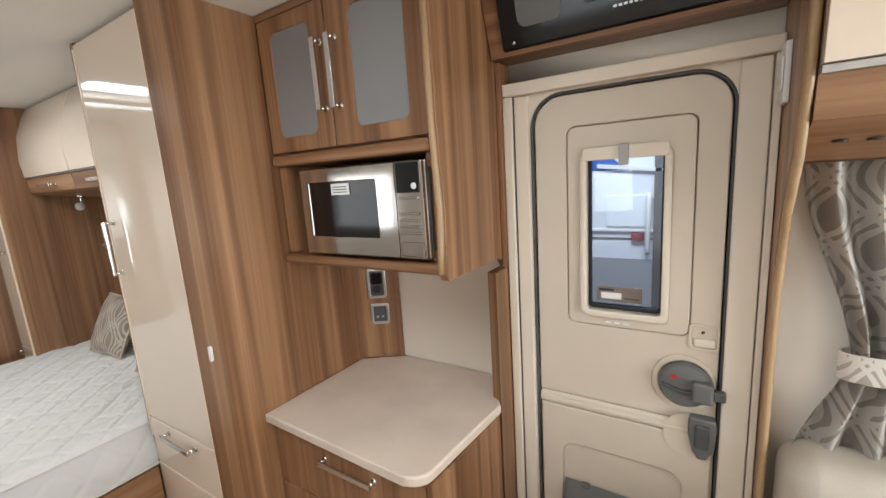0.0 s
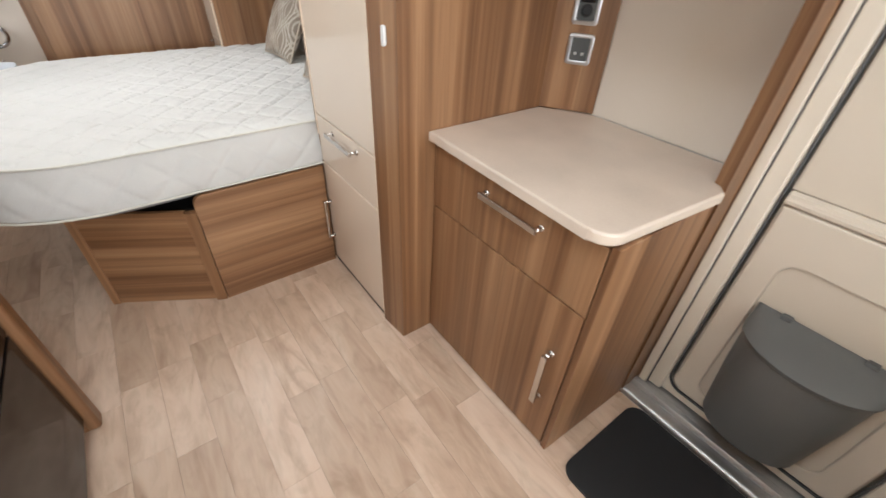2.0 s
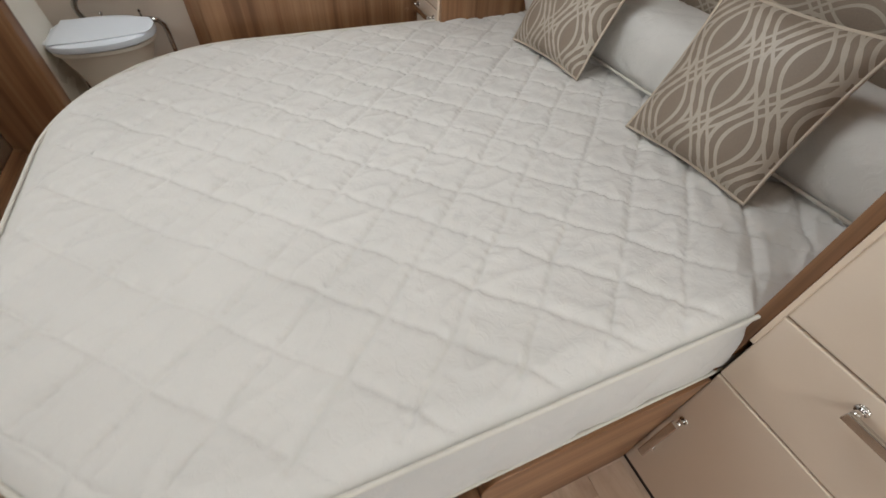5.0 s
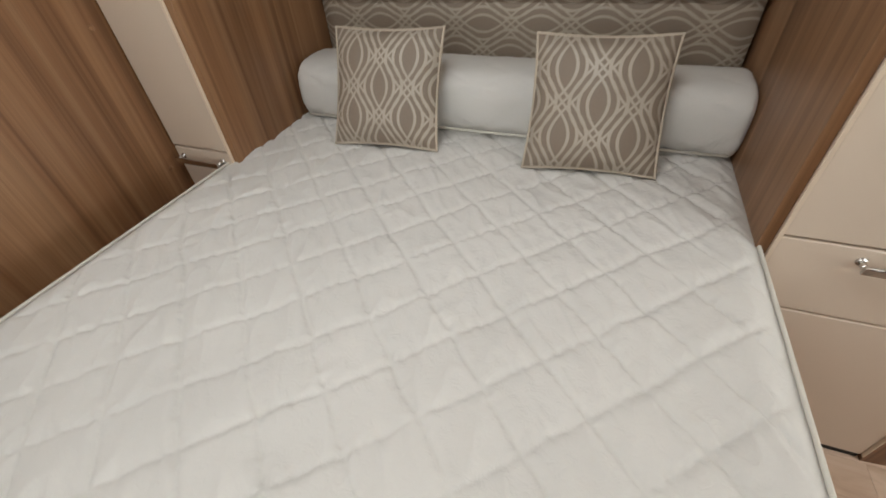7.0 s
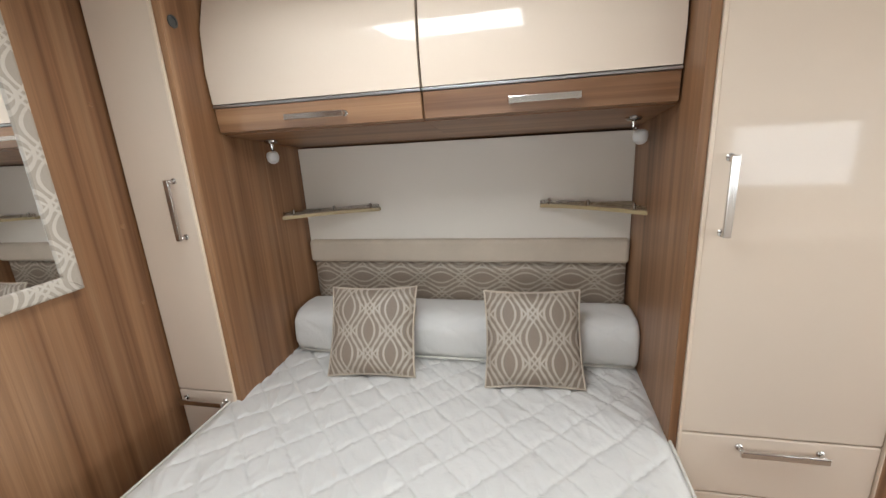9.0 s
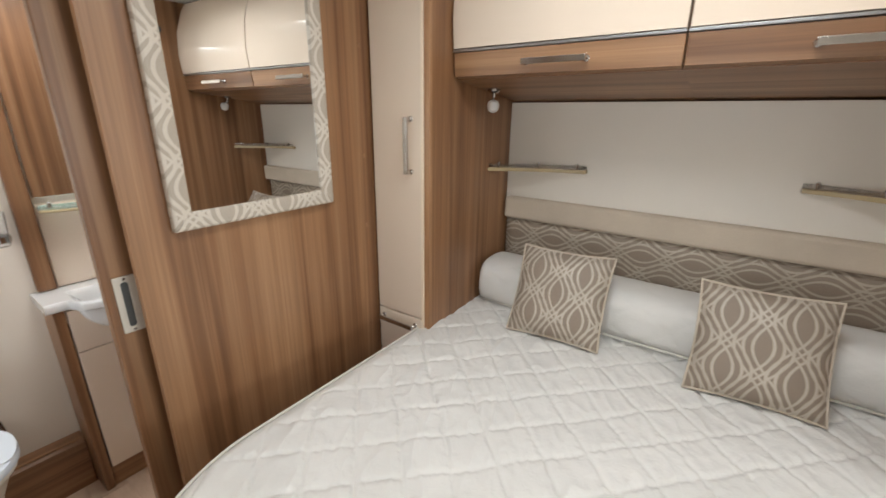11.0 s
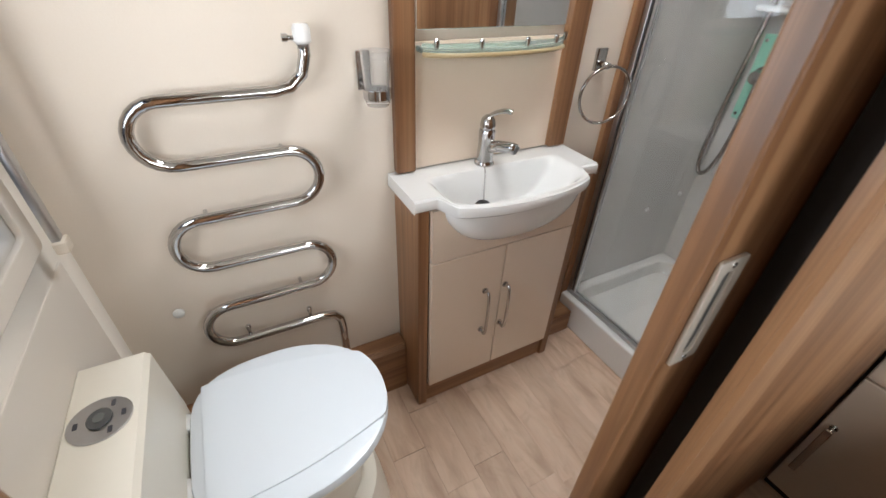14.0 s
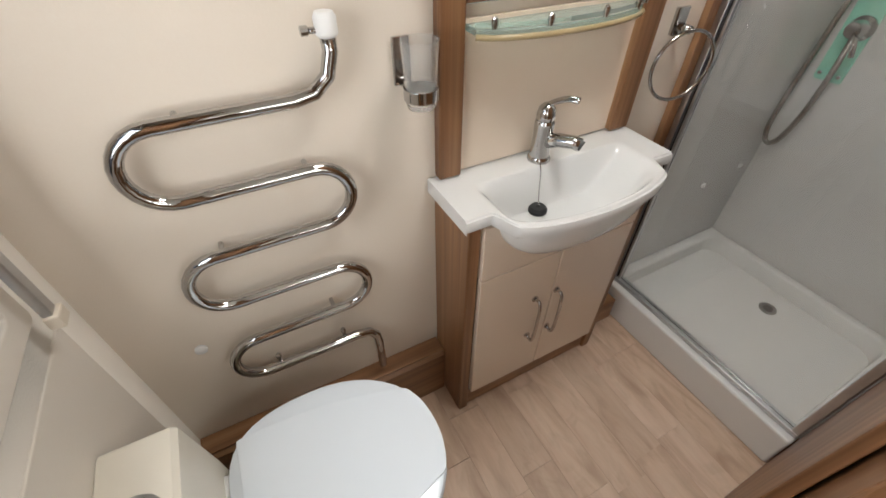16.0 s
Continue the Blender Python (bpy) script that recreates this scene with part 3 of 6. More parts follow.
def quilt(x, y):
    """Depth of the diamond stitching and of soft wrinkles."""
    a, b = (x + y + 0.026) / 0.153, (x - y - 0.059) / 0.153
    warp = 0.06 * noise.noise(Vector((x * 5, y * 5, 2.2))) + 0.05 * noise.noise(Vector((x * 13, y * 13, 7.1)))
    a, b = a + warp, b - warp
    ga, gb = abs(a - round(a)) * 2, abs(b - round(b)) * 2
    seam = min(ga, gb)
    puff = 0.0080 * (1 - math.exp(-seam * 10.0))
    pucker = 0.0046 * math.exp(-seam * 3.2) * noise.noise(Vector((a * 9 if ga > gb else a * 2, b * 9 if gb > ga else b * 2, 3.3)))
    wrinkle = 0.0048 * noise.noise(Vector((x * 7 + y * 3, y * 9, 1.3))) + 0.0030 * noise.noise(Vector((x * 34 + y * 12, y * 22, 4.0)))
    crease = 0.0036 * (1 - abs(noise.noise(Vector((x * 16 + y * 9, y * 6 - x * 3, 8.0))))) ** 6
    return puff + pucker + wrinkle + crease


def mattress():
    t = thing("mattress", (BCX, -0.9, BZ0), "white quilted island-bed mattress with rounded foot", "mattress")
    top = bmesh.new()
    nu, nv = 300, 400
    rows = []
    for j in range(nv + 1):
        y = BY0 + (BY1 - BY0) * j / nv
        xa, xb = bed_edges(y)
        row = []
        for i in range(nu + 1):
            x = xa + (xb - xa) * i / nu
            edge = min(x - xa, xb - x, y - BY1, 0.06) / 0.06
            z = BZ1 - 0.010 * (1 - max(0.0, edge)) ** 2.2 + quilt(x, y) * min(1, max(0.0, edge) * 1.4) - 0.004
            row.append(top.verts.new((x, y, z)))
        rows.append(row)
    for a, b in zip(rows, rows[1:]):
        for i in range(nu):
            top.faces.new((a[i], b[i], b[i + 1], a[i + 1]))
    part("top_panel", top, ticking, t)
    line = bed_outline()
    band = bmesh.new()
    levels = [(0.0, 0.004), (0.012, 0.018), (0.03, 0.020), (0.05, 0.020), (0.07, 0.018), (0.09, 0.015), (0.11, 0.010), (0.13, 0.005), (0.163, -0.003)]
    levels = [(z0 + (z1 - z0) * q / 3, o0 + (o1 - o0) * q / 3) for (z0, o0), (z1, o1) in zip(levels, levels[1:]) for q in range(3)] + levels[-1:]
    cols = []
    fine = [(line[0][0], line[0][1])]
    for (xa, ya), (xb, yb) in zip(line, line[1:]):
        n = max(1, int(math.hypot(xb - xa, yb - ya) / 0.010))
        fine += [(xa + (xb - xa) * i / n, ya + (yb - ya) * i / n) for i in range(1, n + 1)]
    run = 0.0
    for k, (x, y) in enumerate(fine):
        if k:
            run += math.hypot(x - fine[k - 1][0], y - fine[k - 1][1])
        d = Vector((x - BCX, max(-0.75, min(0.0, y + 1.3)), 0)).normalized()
        col = []
        for z, o in levels:
            if 0.01 < z < 0.15:
                s1 = abs(((run + z) / 0.15) % 1 - 0.5) * 2
                s2 = abs(((run - z) / 0.15) % 1 - 0.5) * 2
                o += 0.005 * noise.noise(Vector((run * 11, z * 16, 0.5))) - 0.0075 * math.exp(-min(s1, s2) * 9)
            col.append(band.verts.new((x + d.x * o, y + d.y * o, BZ0 + z)))
        cols.append(col)
    for a, b in zip(cols, cols[1:]):
        for i in range(len(levels) - 1):
            band.faces.new((a[i], b[i], b[i + 1], a[i + 1]))
    band.faces.new([c[0] for c in cols])
    bmesh.ops.recalc_face_normals(band, faces=band.faces)
    part("border", band, tick_side, t, "grey-white side border")
    for z, grow in ((BZ0 + 0.006, 1.024), (BZ1 - 0.009, 1.0)):
        part("piping", tube([(BCX + (x - BCX) * grow, -0.9 + (y + 0.9) * grow if y < -0.9 else y, z) for x, y in line], 0.0040, 6), piping_white, t, "cream piped edge")


mattress()


def bed_base():
    t = thing("bed_base", (BCX, -0.9, 0.0), "walnut veneer bed box with angled corner and grey lifting frame", "bed base")
    # long side towards the walkway, with its rounded top corner
    r = 0.035
    pts = [(-0.640, 0.0), (-1.112, 0.0), (-1.112, 0.440 - r)]
    pts += [(-1.112 + r - r * math.cos(radians(a)), 0.470 - r + r * math.sin(radians(a))) for a in range(0, 91, 15)]
    pts += [(-0.640, 0.470)]
    part("side_panel", prism(pts, "x", 0.310, 0.330, 0.002), wood_y, t)
    part("corner_post", prism([(0.304, -1.112), (0.334, -1.114), (0.320, -1.150), (0.298, -1.140)], "z", 0.0, 0.412, 0.003), wood_v, t)
    a, b = Vector((0.308, -1.150, 0)), Vector((0.127, -1.465, 0))
    slanted = part("angled_panel", box(-0.018, 0.0, 0.0, (b - a).length, 0.0, 0.412, 0.002), wood_y, t)
    slanted.matrix_basis = Matrix.Translation(a) @ Matrix.Rotation(math.atan2(b.y - a.y, b.x - a.x) - math.pi / 2, 4, "Z") @ Matrix.Translation((0.018, 0, 0))
    part("end_post", prism([(0.110, -1.452), (0.136, -1.462), (0.128, -1.486), (0.100, -1.476)], "z", 0.0, 0.412, 0.003), wood_v, t)
    part("foot_panel", box(-0.86, 0.104, -1.482, -1.464, 0.0, 0.412, 0.002), wood_x, t)
    part("far_angled_panel", prism([(-0.86, -1.482), (-1.045, -1.150), (-1.028, -1.142), (-0.845, -1.470)], "z", 0.0, 0.412, 0.002), wood_y, t)
    part("far_side_panel", box(-1.045, -1.026, -1.145, -0.640, 0.0, 0.470, 0.002), wood_y, t)
    inner = [(x * 0.955 + BCX * 0.045, y * 0.975 - 0.012) for x, y in bed_outline(14)]
    part("lifting_frame", prism(inner, "z", 0.444, 0.4775, 0.004), bed_frame_grey, t, "grey steel mattress frame")
    # black board inside the box stands in for the shade seen through the gap
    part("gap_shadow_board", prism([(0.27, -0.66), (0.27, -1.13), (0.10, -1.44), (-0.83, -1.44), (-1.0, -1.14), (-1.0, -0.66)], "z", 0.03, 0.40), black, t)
    bm = bmesh.new()
    tube([(0.05, -1.70, 0.440), (0.05, -1.70, 0.466)], 0.010, 8, bm=bm)
    part("rubber_stop", bm, rubber, t)


bed_base()


def headboard():
    t = thing("headboard", (BCX, -0.04, 0.62), "padded taupe ogee-patterned headboard with beige top roll", "headboard")
    bm = bmesh.new()
    x0, x1, z0, z1 = -1.018, 0.290, 0.60, 0.985
    n, m = 40, 12
    rows = []
    for j in range(m + 1):
        v = j / m
        row = []
        for i in range(n + 1):
            u = i / n
            e = min(u, 1 - u) * (x1 - x0) / 0.03
            f = min(v, 1 - v) * (z1 - z0) / 0.03
            puff = 0.055 + 0.020 * min(1, e) ** 0.5 * min(1, f) ** 0.5
            row.append(bm.verts.new((x0 + (x1 - x0) * u, -puff, z0 + (z1 - z0) * v)))
        rows.append(row)
    for a, b in zip(rows, rows[1:]):
        for i in range(n):
            bm.faces.new((a[i], a[i + 1], b[i + 1], b[i]))
    edge = bmesh.ops.extrude_edge_only(bm, edges=[e for e in bm.edges if len(e.link_faces) == 1])
    for v in edge["geom"]:
        if isinstance(v, bmesh.types.BMVert):
            v.co.y = -0.004
    part("patterned_pad", bm, headboard_cloth, t)
    bm = box(x0, x1 + 0.004, -0.092, -0.004, 0.978, 1.072, 0.014, 4)
    for v in bm.verts:
        v.co.z += 0.003 * noise.noise(v.co * 6)
        v.co.y += 0.004 * noise.noise(v.co * 5 + Vector((3, 1, 2)))
    part("top_roll", bm, strip_cloth, t, "beige suede top roll")


headboard()


def bolster():
    t = thing("bolster", (BCX, -0.20, BZ1), "long white quilted bolster lying along the headboard", "bolster")
    bm = bmesh.new()
    x0, x1 = -1.008, 0.296
    n, seg = 230, 72
    rows = []
    for i in range(n + 1):
        u = i / n
        x = x0 + (x1 - x0) * u
        e = min(u, 1 - u) * (x1 - x0)
        k = 0.86 + 0.14 * math.sqrt(max(0, 1 - (1 - min(1, e / 0.028)) ** 2))
        row = []
        for s in range(seg):
            a = 2 * math.pi * s / seg
            cy, cz = [math.copysign(abs(q) ** 0.66, q) for q in (math.cos(a), math.sin(a))]
            ry, rz = 0.122 * k, 0.099 * k
            w = 1 + 0.022 * noise.noise(Vector((x * 9, cy * 2, cz * 2))) + 0.012 * noise.noise(Vector((x * 30, cy * 5, cz * 5)))
            s1 = abs((x * 5.2 + a * 0.95) % 1 - 0.5) * 2
            s2 = abs((x * 5.2 - a * 0.95) % 1 - 0.5) * 2
            w -= 0.032 * math.exp(-min(s1, s2) * 11)
            row.append(bm.verts.new((x, -0.197 + ry * cy * w, max(BZ1 - 0.004, BZ1 + 0.086 + rz * cz * w))))
        rows.append(row)
    for a, b in zip(rows, rows[1:]):
        for s in range(seg):
            bm.faces.new((a[s], b[s], b[(s + 1) % seg], a[(s + 1) % seg]))
    bm.faces.new(rows[0])
    bm.faces.new(rows[-1][::-1])
    bmesh.ops.recalc_face_normals(bm, faces=bm.faces)
    part("cover", bm, ticking, t)
    part("seam_piping", tube([(x0 + 0.02, -0.312, BZ1 + 0.020), (-0.36, -0.318, BZ1 + 0.020), (x1 - 0.02, -0.312, BZ1 + 0.020)], 0.004, 6), piping_white, t)


bolster()


def cushion(m, label):
    t = thing("scatter_cushion", (0, 0, 0), label, "cushion", "bed cushions")
    half = 0.161

    def skin(x, y, sign):
        ux, uy = abs(x) / half, abs(y) / half
        full = max(0.0, (1 - ux ** 2.6)) ** 0.55 * max(0.0, (1 - uy ** 2.6)) ** 0.55
        pinch = 1 - 0.06 * (1 - ux ** 2) * uy ** 2
        pinch2 = 1 - 0.06 * (1 - uy ** 2) * ux ** 2
        w = 0.006 * noise.noise(Vector((x * 14, y * 14, sign * 3)))
        return (x * pinch2, y * pinch, sign * (0.052 * full + w * full))

    for sign, name, mat in ((1, "front_cover", cushion_cloth), (-1, "back_cover", cushion_cloth)):
        bm = bmesh.new()
        n = 26
        g = [[bm.verts.new(skin(-half + 2 * half * i / n, -half + 2 * half * j / n, sign)) for i in range(n + 1)] for j in range(n + 1)]
        for j in range(n):
            for i in range(n):
                q = (g[j][i], g[j][i + 1], g[j + 1][i + 1], g[j + 1][i])
                bm.faces.new(q if sign > 0 else q[::-1])
        local_part(name, bm, mat, t)
    rim = []
    for i in range(40):
        s, u = divmod(i, 10)
        c = -half + 2 * half * u / 10
        x, y = ((c, -half), (half, c), (-c, half), (-half, -c))[s]
        p = skin(x, y, 1)
        rim.append((p[0], p[1], 0))
    local_part("piping", tube(rim, 0.0042, 6, True), strip_cloth, t, "taupe piped edge")
    t.matrix_basis = m
    return t


cushion(pose(-0.060, -0.388, 0.806, 63, 0, 4.3), "square taupe ogee-pattern cushion leaning on the bolster")
cushion(pose(-0.634, -0.384, 0.806, 63, 0, 4.6), "square taupe ogee-pattern scatter cushion beside its twin")


# ---- over-bed lockers ----
structure("wall_bed_head", box(-1.024, 0.297, -0.060, -0.002, 1.040, 1.461, 0.001), wall_white, "pale cream board panel between headboard and lockers", "wall panel")


def over_locker(x0, x1, h0, h1):
    t = thing("overhead_locker", ((x0 + x1) / 2, -0.25, 1.46), "overhead locker with glossy cream flap and walnut rail", "locker", "over-bed lockers")
    part("carcass", prism([(-0.003, 1.462), (-0.478, 1.520), (-0.478, 1.60), (-0.430, 1.966), (-0.003, 1.966)], "x", x0, x1), wood_x, t)
    rail = part("lower_rail", prism([(-0.480, 1.523), (-0.502, 1.528), (-0.508, 1.598), (-0.482, 1.602)], "x", x0 + 0.002, x1 - 0.002, 0.003), wood_x, t)
    part("trim_strip", box(x0 + 0.002, x1 - 0.002, -0.513, -0.482, 1.600, 1.607, 0.001), satin, t, "polished trim strip")
    pts = [(-0.485, 1.610), (-0.513, 1.610), (-0.520, 1.70), (-0.508, 1.82), (-0.470, 1.925), (-0.448, 1.962), (-0.430, 1.955), (-0.452, 1.91), (-0.488, 1.81), (-0.500, 1.70)]
    part("flap", prism(pts, "x", x0 + 0.003, x1 - 0.003, 0.002), cream, t, "glossy cream bowed flap")
    bow_handle(rail, (h0, -0.506, 1.558), (h1, -0.506, 1.558), (0, -0.028, 0))


over_locker(-1.021, -0.3572, -0.764, -0.590)
over_locker(-0.3568, 0.294, -0.115, 0.054)


def bed_spot(x, y, z, dx):
    t = thing("spot_lamp", (x, y, z), "chrome reading spot lamp with frosted glass head", "lamp", "bed spot lamps")
    part("base", lathe([(0.024, 0.0), (0.024, -0.006), (0.018, -0.012), (0.007, -0.014), (0.007, -0.03)], (x, y, z), "z", 18), chrome, t)
    part("arm", tube([(x, y, z - 0.028), (x + dx * 0.3, y - 0.006, z - 0.040), (x + dx * 0.6, y - 0.012, z - 0.044)], 0.005, 8), chrome, t)
    part("head", lathe([(0.010, 0.020), (0.019, 0.014), (0.022, 0.0), (0.019, -0.014), (0.010, -0.022), (0.003, -0.024)], (x + dx * 0.6, y - 0.014, z - 0.058), "z", 16), white_plastic, t, "frosted glass head")


bed_spot(-0.975, -0.31, 1.500, 0.012)
bed_spot(0.232, -0.31, 1.502, 0.030)


def corner_shelf(x_wall, x_tip, deep, label):
    t = thing("corner_shelf", ((x_wall + x_tip) / 2, -0.06, 1.20), label, "shelf", "bed corner shelves")
    s = 1 if x_wall > x_tip else -1
    curve = []
    for i in range(11):
        u = i / 10
        curve.append((x_tip + (x_wall - x_tip) * u, -0.085 - deep * u ** 1.5))
    pts = [(x_tip, -0.0615)] + curve + [(x_wall, -0.0615)]
    part("board", prism(pts, "z", 1.196, 1.210, 0.002), shelf_tint, t, "gold-edged shelf board")
    bm = bmesh.new()
    lo = [bm.verts.new((x, y + 0.006, 1.212)) for x, y in curve]
    hi = [bm.verts.new((x, y + 0.006, 1.226)) for x, y in curve]
    for i in range(10):
        bm.faces.new((lo[i], lo[i + 1], hi[i + 1], hi[i]))
    bmesh.ops.solidify(bm, geom=bm.faces[:], thickness=0.003)
    part("glass_rail", bm, clear, t, "clear glass gallery")
    for i in (1, 5, 9):
        x, y = curve[i]
        part("stud", lathe([(0.0005, 1.234), (0.005, 1.231), (0.0055, 1.224), (0.004, 1.218), (0.004, 1.2105)], (x, y + 0.004, 0), "z", 10), chrome, t)


corner_shelf(0.297, -0.033, 0.188, "curved corner shelf with small glass gallery and chrome studs")
corner_shelf(-1.024, -0.680, 0.158, "curved corner shelf with small glass gallery and chrome studs")


# ---- wall mirror in its cloth frame ----
def wall_mirror():
    t = thing("wall_mirror", (-1.275, -1.08, 1.14), "tall wall mirror in padded beige ogee cloth frame", "mirror")
    y0, y1, z0, z1 = -1.318, -0.842, 1.134, 1.900
    outer, inner = rounded(y0, y1, z0, z1, 0.004, 3), rounded(y0 + 0.045, y1 - 0.045, z0 + 0.045, z1 - 0.045, 0.003, 3)
    part("cloth_frame", ring(outer, inner, "x", -1.279, -1.252, bevel=0.007), mirror_cloth, t, "padded beige cloth frame")
    glass_pane = part("glass", box(-0.002, 0.002, -0.194, 0.194, z0 + 0.044, z1 - 0.044, 0.001), mirror, t, "clear mirror glass")
    glass_pane.matrix_basis = Matrix.Translation((-1.2610, (y0 + y1) / 2, 0)) @ Matrix.Rotation(radians(0.5), 4, "Z")


wall_mirror()


# ---- sideboard beside the entrance door ----
def sideboard():
    t = thing("sideboard", (1.20, -0.27, 0.0), "walnut veneer sideboard cabinet with drawer, door and bar handles", "cabinet")
    body = [(0.905, -0.490), (1.492, -0.490), (1.503, -0.150), (1.503, -0.004), (0.905, -0.004)]
    part("carcass", prism(body, "z", 0.0, 0.752, 0.001), wood_v, t)
    part("side_panel", prism([(1.494, -0.512), (1.512, -0.514), (1.522, -0.152), (1.505, -0.150)], "z", 0.0, 0.754, 0.002), wood_v, t)
    dr = part("drawer", box(0.908, 1.490, -0.512, -0.4925, 0.550, 0.745, 0.002), wood_v, t)
    bow_handle(dr, (1.135, -0.512, 0.698), (1.322, -0.512, 0.698), (0, -0.026, 0))
    dd = part("door", box(0.908, 1.490, -0.512, -0.4925, 0.010, 0.545, 0.002), wood_v, t)
    bow_handle(dd, (1.440, -0.512, 0.195), (1.440, -0.512, 0.378), (0, -0.030, 0))


sideboard()


def sideboard_top():
    t = thing("worktop", (1.20, -0.27, 0.756), "pale speckled beige worktop with rounded corner on the sideboard", "worktop")
    r = 0.055
    pts = [(0.8995, -0.5325), (1.506 - r, -0.545)]
    for i in range(9):
        a = radians(-90 + 80 * i / 8)
        pts.append((1.506 - r + r * math.cos(a), -0.545 + r + r * math.sin(a)))
    pts += [(1.534, -0.168), (1.515, -0.140), (1.515, -0.006), (1.045, -0.006), (0.9035, -0.100)]
    part("slab", prism(pts, "z", 0.757, 0.786, 0.006, 3), worktop, t)


sideboard_top()

structure("splash_panel", box(1.047, 1.492, -0.0045, -0.0005, 0.787, 1.30, 0.001), wall_cream, "plain cream splash panel behind the worktop", "panel")
diag = structure("corner_panel", prism([(0.903, -0.098), (1.046, -0.005), (0.903, -0.005)], "z", 0.787, 1.30), wood_v, "walnut veneer panel across the corner", "panel")


def socket(u, z0, z1, label, kind):
    """A framed power point on the corner panel; u runs along it from 0 to 1."""
    a, b = Vector((0.903, -0.098, 0)), Vector((1.046, -0.005, 0))
    d = (b - a).normalized()
    n = Vector((d.y, -d.x, 0))
    c = a + (b - a) * u
    turn = Matrix.Translation(c) @ Matrix(((d.x, n.x, 0, 0), (d.y, n.y, 0, 0), (0, 0, 1, 0), (0, 0, 0, 1)))
    t = thing("power_socket", (c.x, c.y, (z0 + z1) / 2), label, "socket", "corner sockets")
    w = 0.036

    def put(name, bm, mat, parent):
        bmesh.ops.transform(bm, matrix=turn, verts=bm.verts)
        bmesh.ops.recalc_face_normals(bm, faces=bm.faces)
        return part(name, bm, mat, parent)

    put("frame", ring(rounded(-w, w, z0, z1, 0.010), rounded(-w + 0.011, w - 0.011, z0 + 0.011, z1 - 0.011, 0.004), "y", 0.0005, 0.009, bevel=0.002), satin, t)
    put("insert", prism(rounded(-w + 0.010, w - 0.010, z0 + 0.010, z1 - 0.010, 0.004), "y", 0.0005, 0.0045), dark_plastic, t)
    if kind == "round":
        put("plug_well", lathe([(0.017, 0.0046), (0.017, 0.0075), (0.013, 0.0080), (0.011, 0.005)], (0, 0, z0 + 0.036), "y", 18), rubber, t)
        put("cap", prism(rounded(-0.02, 0.02, z1 - 0.062, z1 - 0.018, 0.004), "y", 0.0046, 0.0070, 0.001), black_gloss, t)
    else:
        for s in (-1, 1):
            put("slot", prism(rounded(s * 0.010 - 0.004, s * 0.010 + 0.004, z0 + 0.026, z0 + 0.034, 0.001, 2), "y", 0.0046, 0.0056), satin, t)


socket(0.50, 1.030, 1.147, "tall grey framed combination power socket", "round")
socket(0.52, 0.925, 1.008, "small square grey framed twin socket", "pins")


# ---- microwave housing ----
def housing():
    t = thing("wall_cabinet", (1.2, -0.19, 1.24), "walnut veneer wall cabinet with frosted doors over a microwave niche", "wall cabinet")
    f = -0.385
    x0, x1 = 0.905, 1.490
    part("top_box", box(x0, x1, f + 0.020, -0.004, 1.574, Z_TOP - 0.002, 0.001), wood_v, t)
    part("niche_back", box(x0, x1, -0.030, -0.005, 1.270, 1.536, 0.001), wood_v, t)
    part("niche_side", box(x0, x0 + 0.03, f + 0.02, -0.032, 1.270, 1.536, 0.001), wood_v, t)
    part("niche_side", box(x1 - 0.03, x1, f + 0.02, -0.032, 1.270, 1.536, 0.001), wood_v, t)
    part("upper_rail", box(x0, x1, f - 0.006, -0.004, 1.538, 1.571, 0.010, 4), wood_x, t)
    part("lower_shelf", box(x0, x1 + 0.006, f - 0.004, -0.004, 1.238, 1.268, 0.011, 4), wood_x, t)
    for a0, a1, hx in ((0.912, 1.184, 1.164), (1.189, 1.487, 1.218)):
        door = part("door", ring(rounded(a0, a1, 1.576, 1.945, 0.003), rounded(a0 + (0.05 if a0 < 1 else 0.078), a1 - (0.062 if a0 < 1 else 0.050), 1.618, 1.905, 0.022), "y", f - 0.001, f + 0.018, bevel=0.002), wood_v, t)
        part("pane", prism(rounded(a0 + (0.046 if a0 < 1 else 0.074), a1 - (0.058 if a0 < 1 else 0.046), 1.614, 1.909, 0.022), "y", f + 0.004, f + 0.010), frost, door, "frosted grey glass pane")
        bow_handle(door, (hx, f, 1.675), (hx, f, 1.842), (0, -0.030, 0))
    part("cornice", box(x0, x1, f - 0.001, f + 0.018, 1.948, Z_TOP - 0.002, 0.001), wood_x, t)
    side = [(f - 0.012, Z_TOP - 0.002), (f - 0.010, 1.60), (f - 0.004, 1.50), (f + 0.004, 1.40), (f - 0.002, 1.30), (f - 0.010, 1.245), (f + 0.004, 1.226), (f + 0.03, 1.224),
            (-0.10, 1.222), (-0.062, 1.212), (-0.045, 1.190), (-0.004, 1.190), (-0.004, Z_TOP - 0.002)]
    part("side_panel", prism(side, "x", x1 + 0.001, x1 + 0.024, 0.003), wood_v, t)
    part("edge_lip", tube([(x1 + 0.012, y - 0.002, z) for y, z in side[:6]], 0.0085, 8), edge_wood, t)


housing()
post = structure("wall_door_post", prism([(1.494, -0.135), (1.527, -0.150), (1.527, -0.004), (1.494, -0.004)], "z", 0.0, 1.19, 0.003), wood_v, "walnut veneer post between sideboard and door", "door post")
part("upper_strip", box(1.5155, 1.529, -0.075, -0.004, 1.191, 1.779, 0.002), wood_v, post)


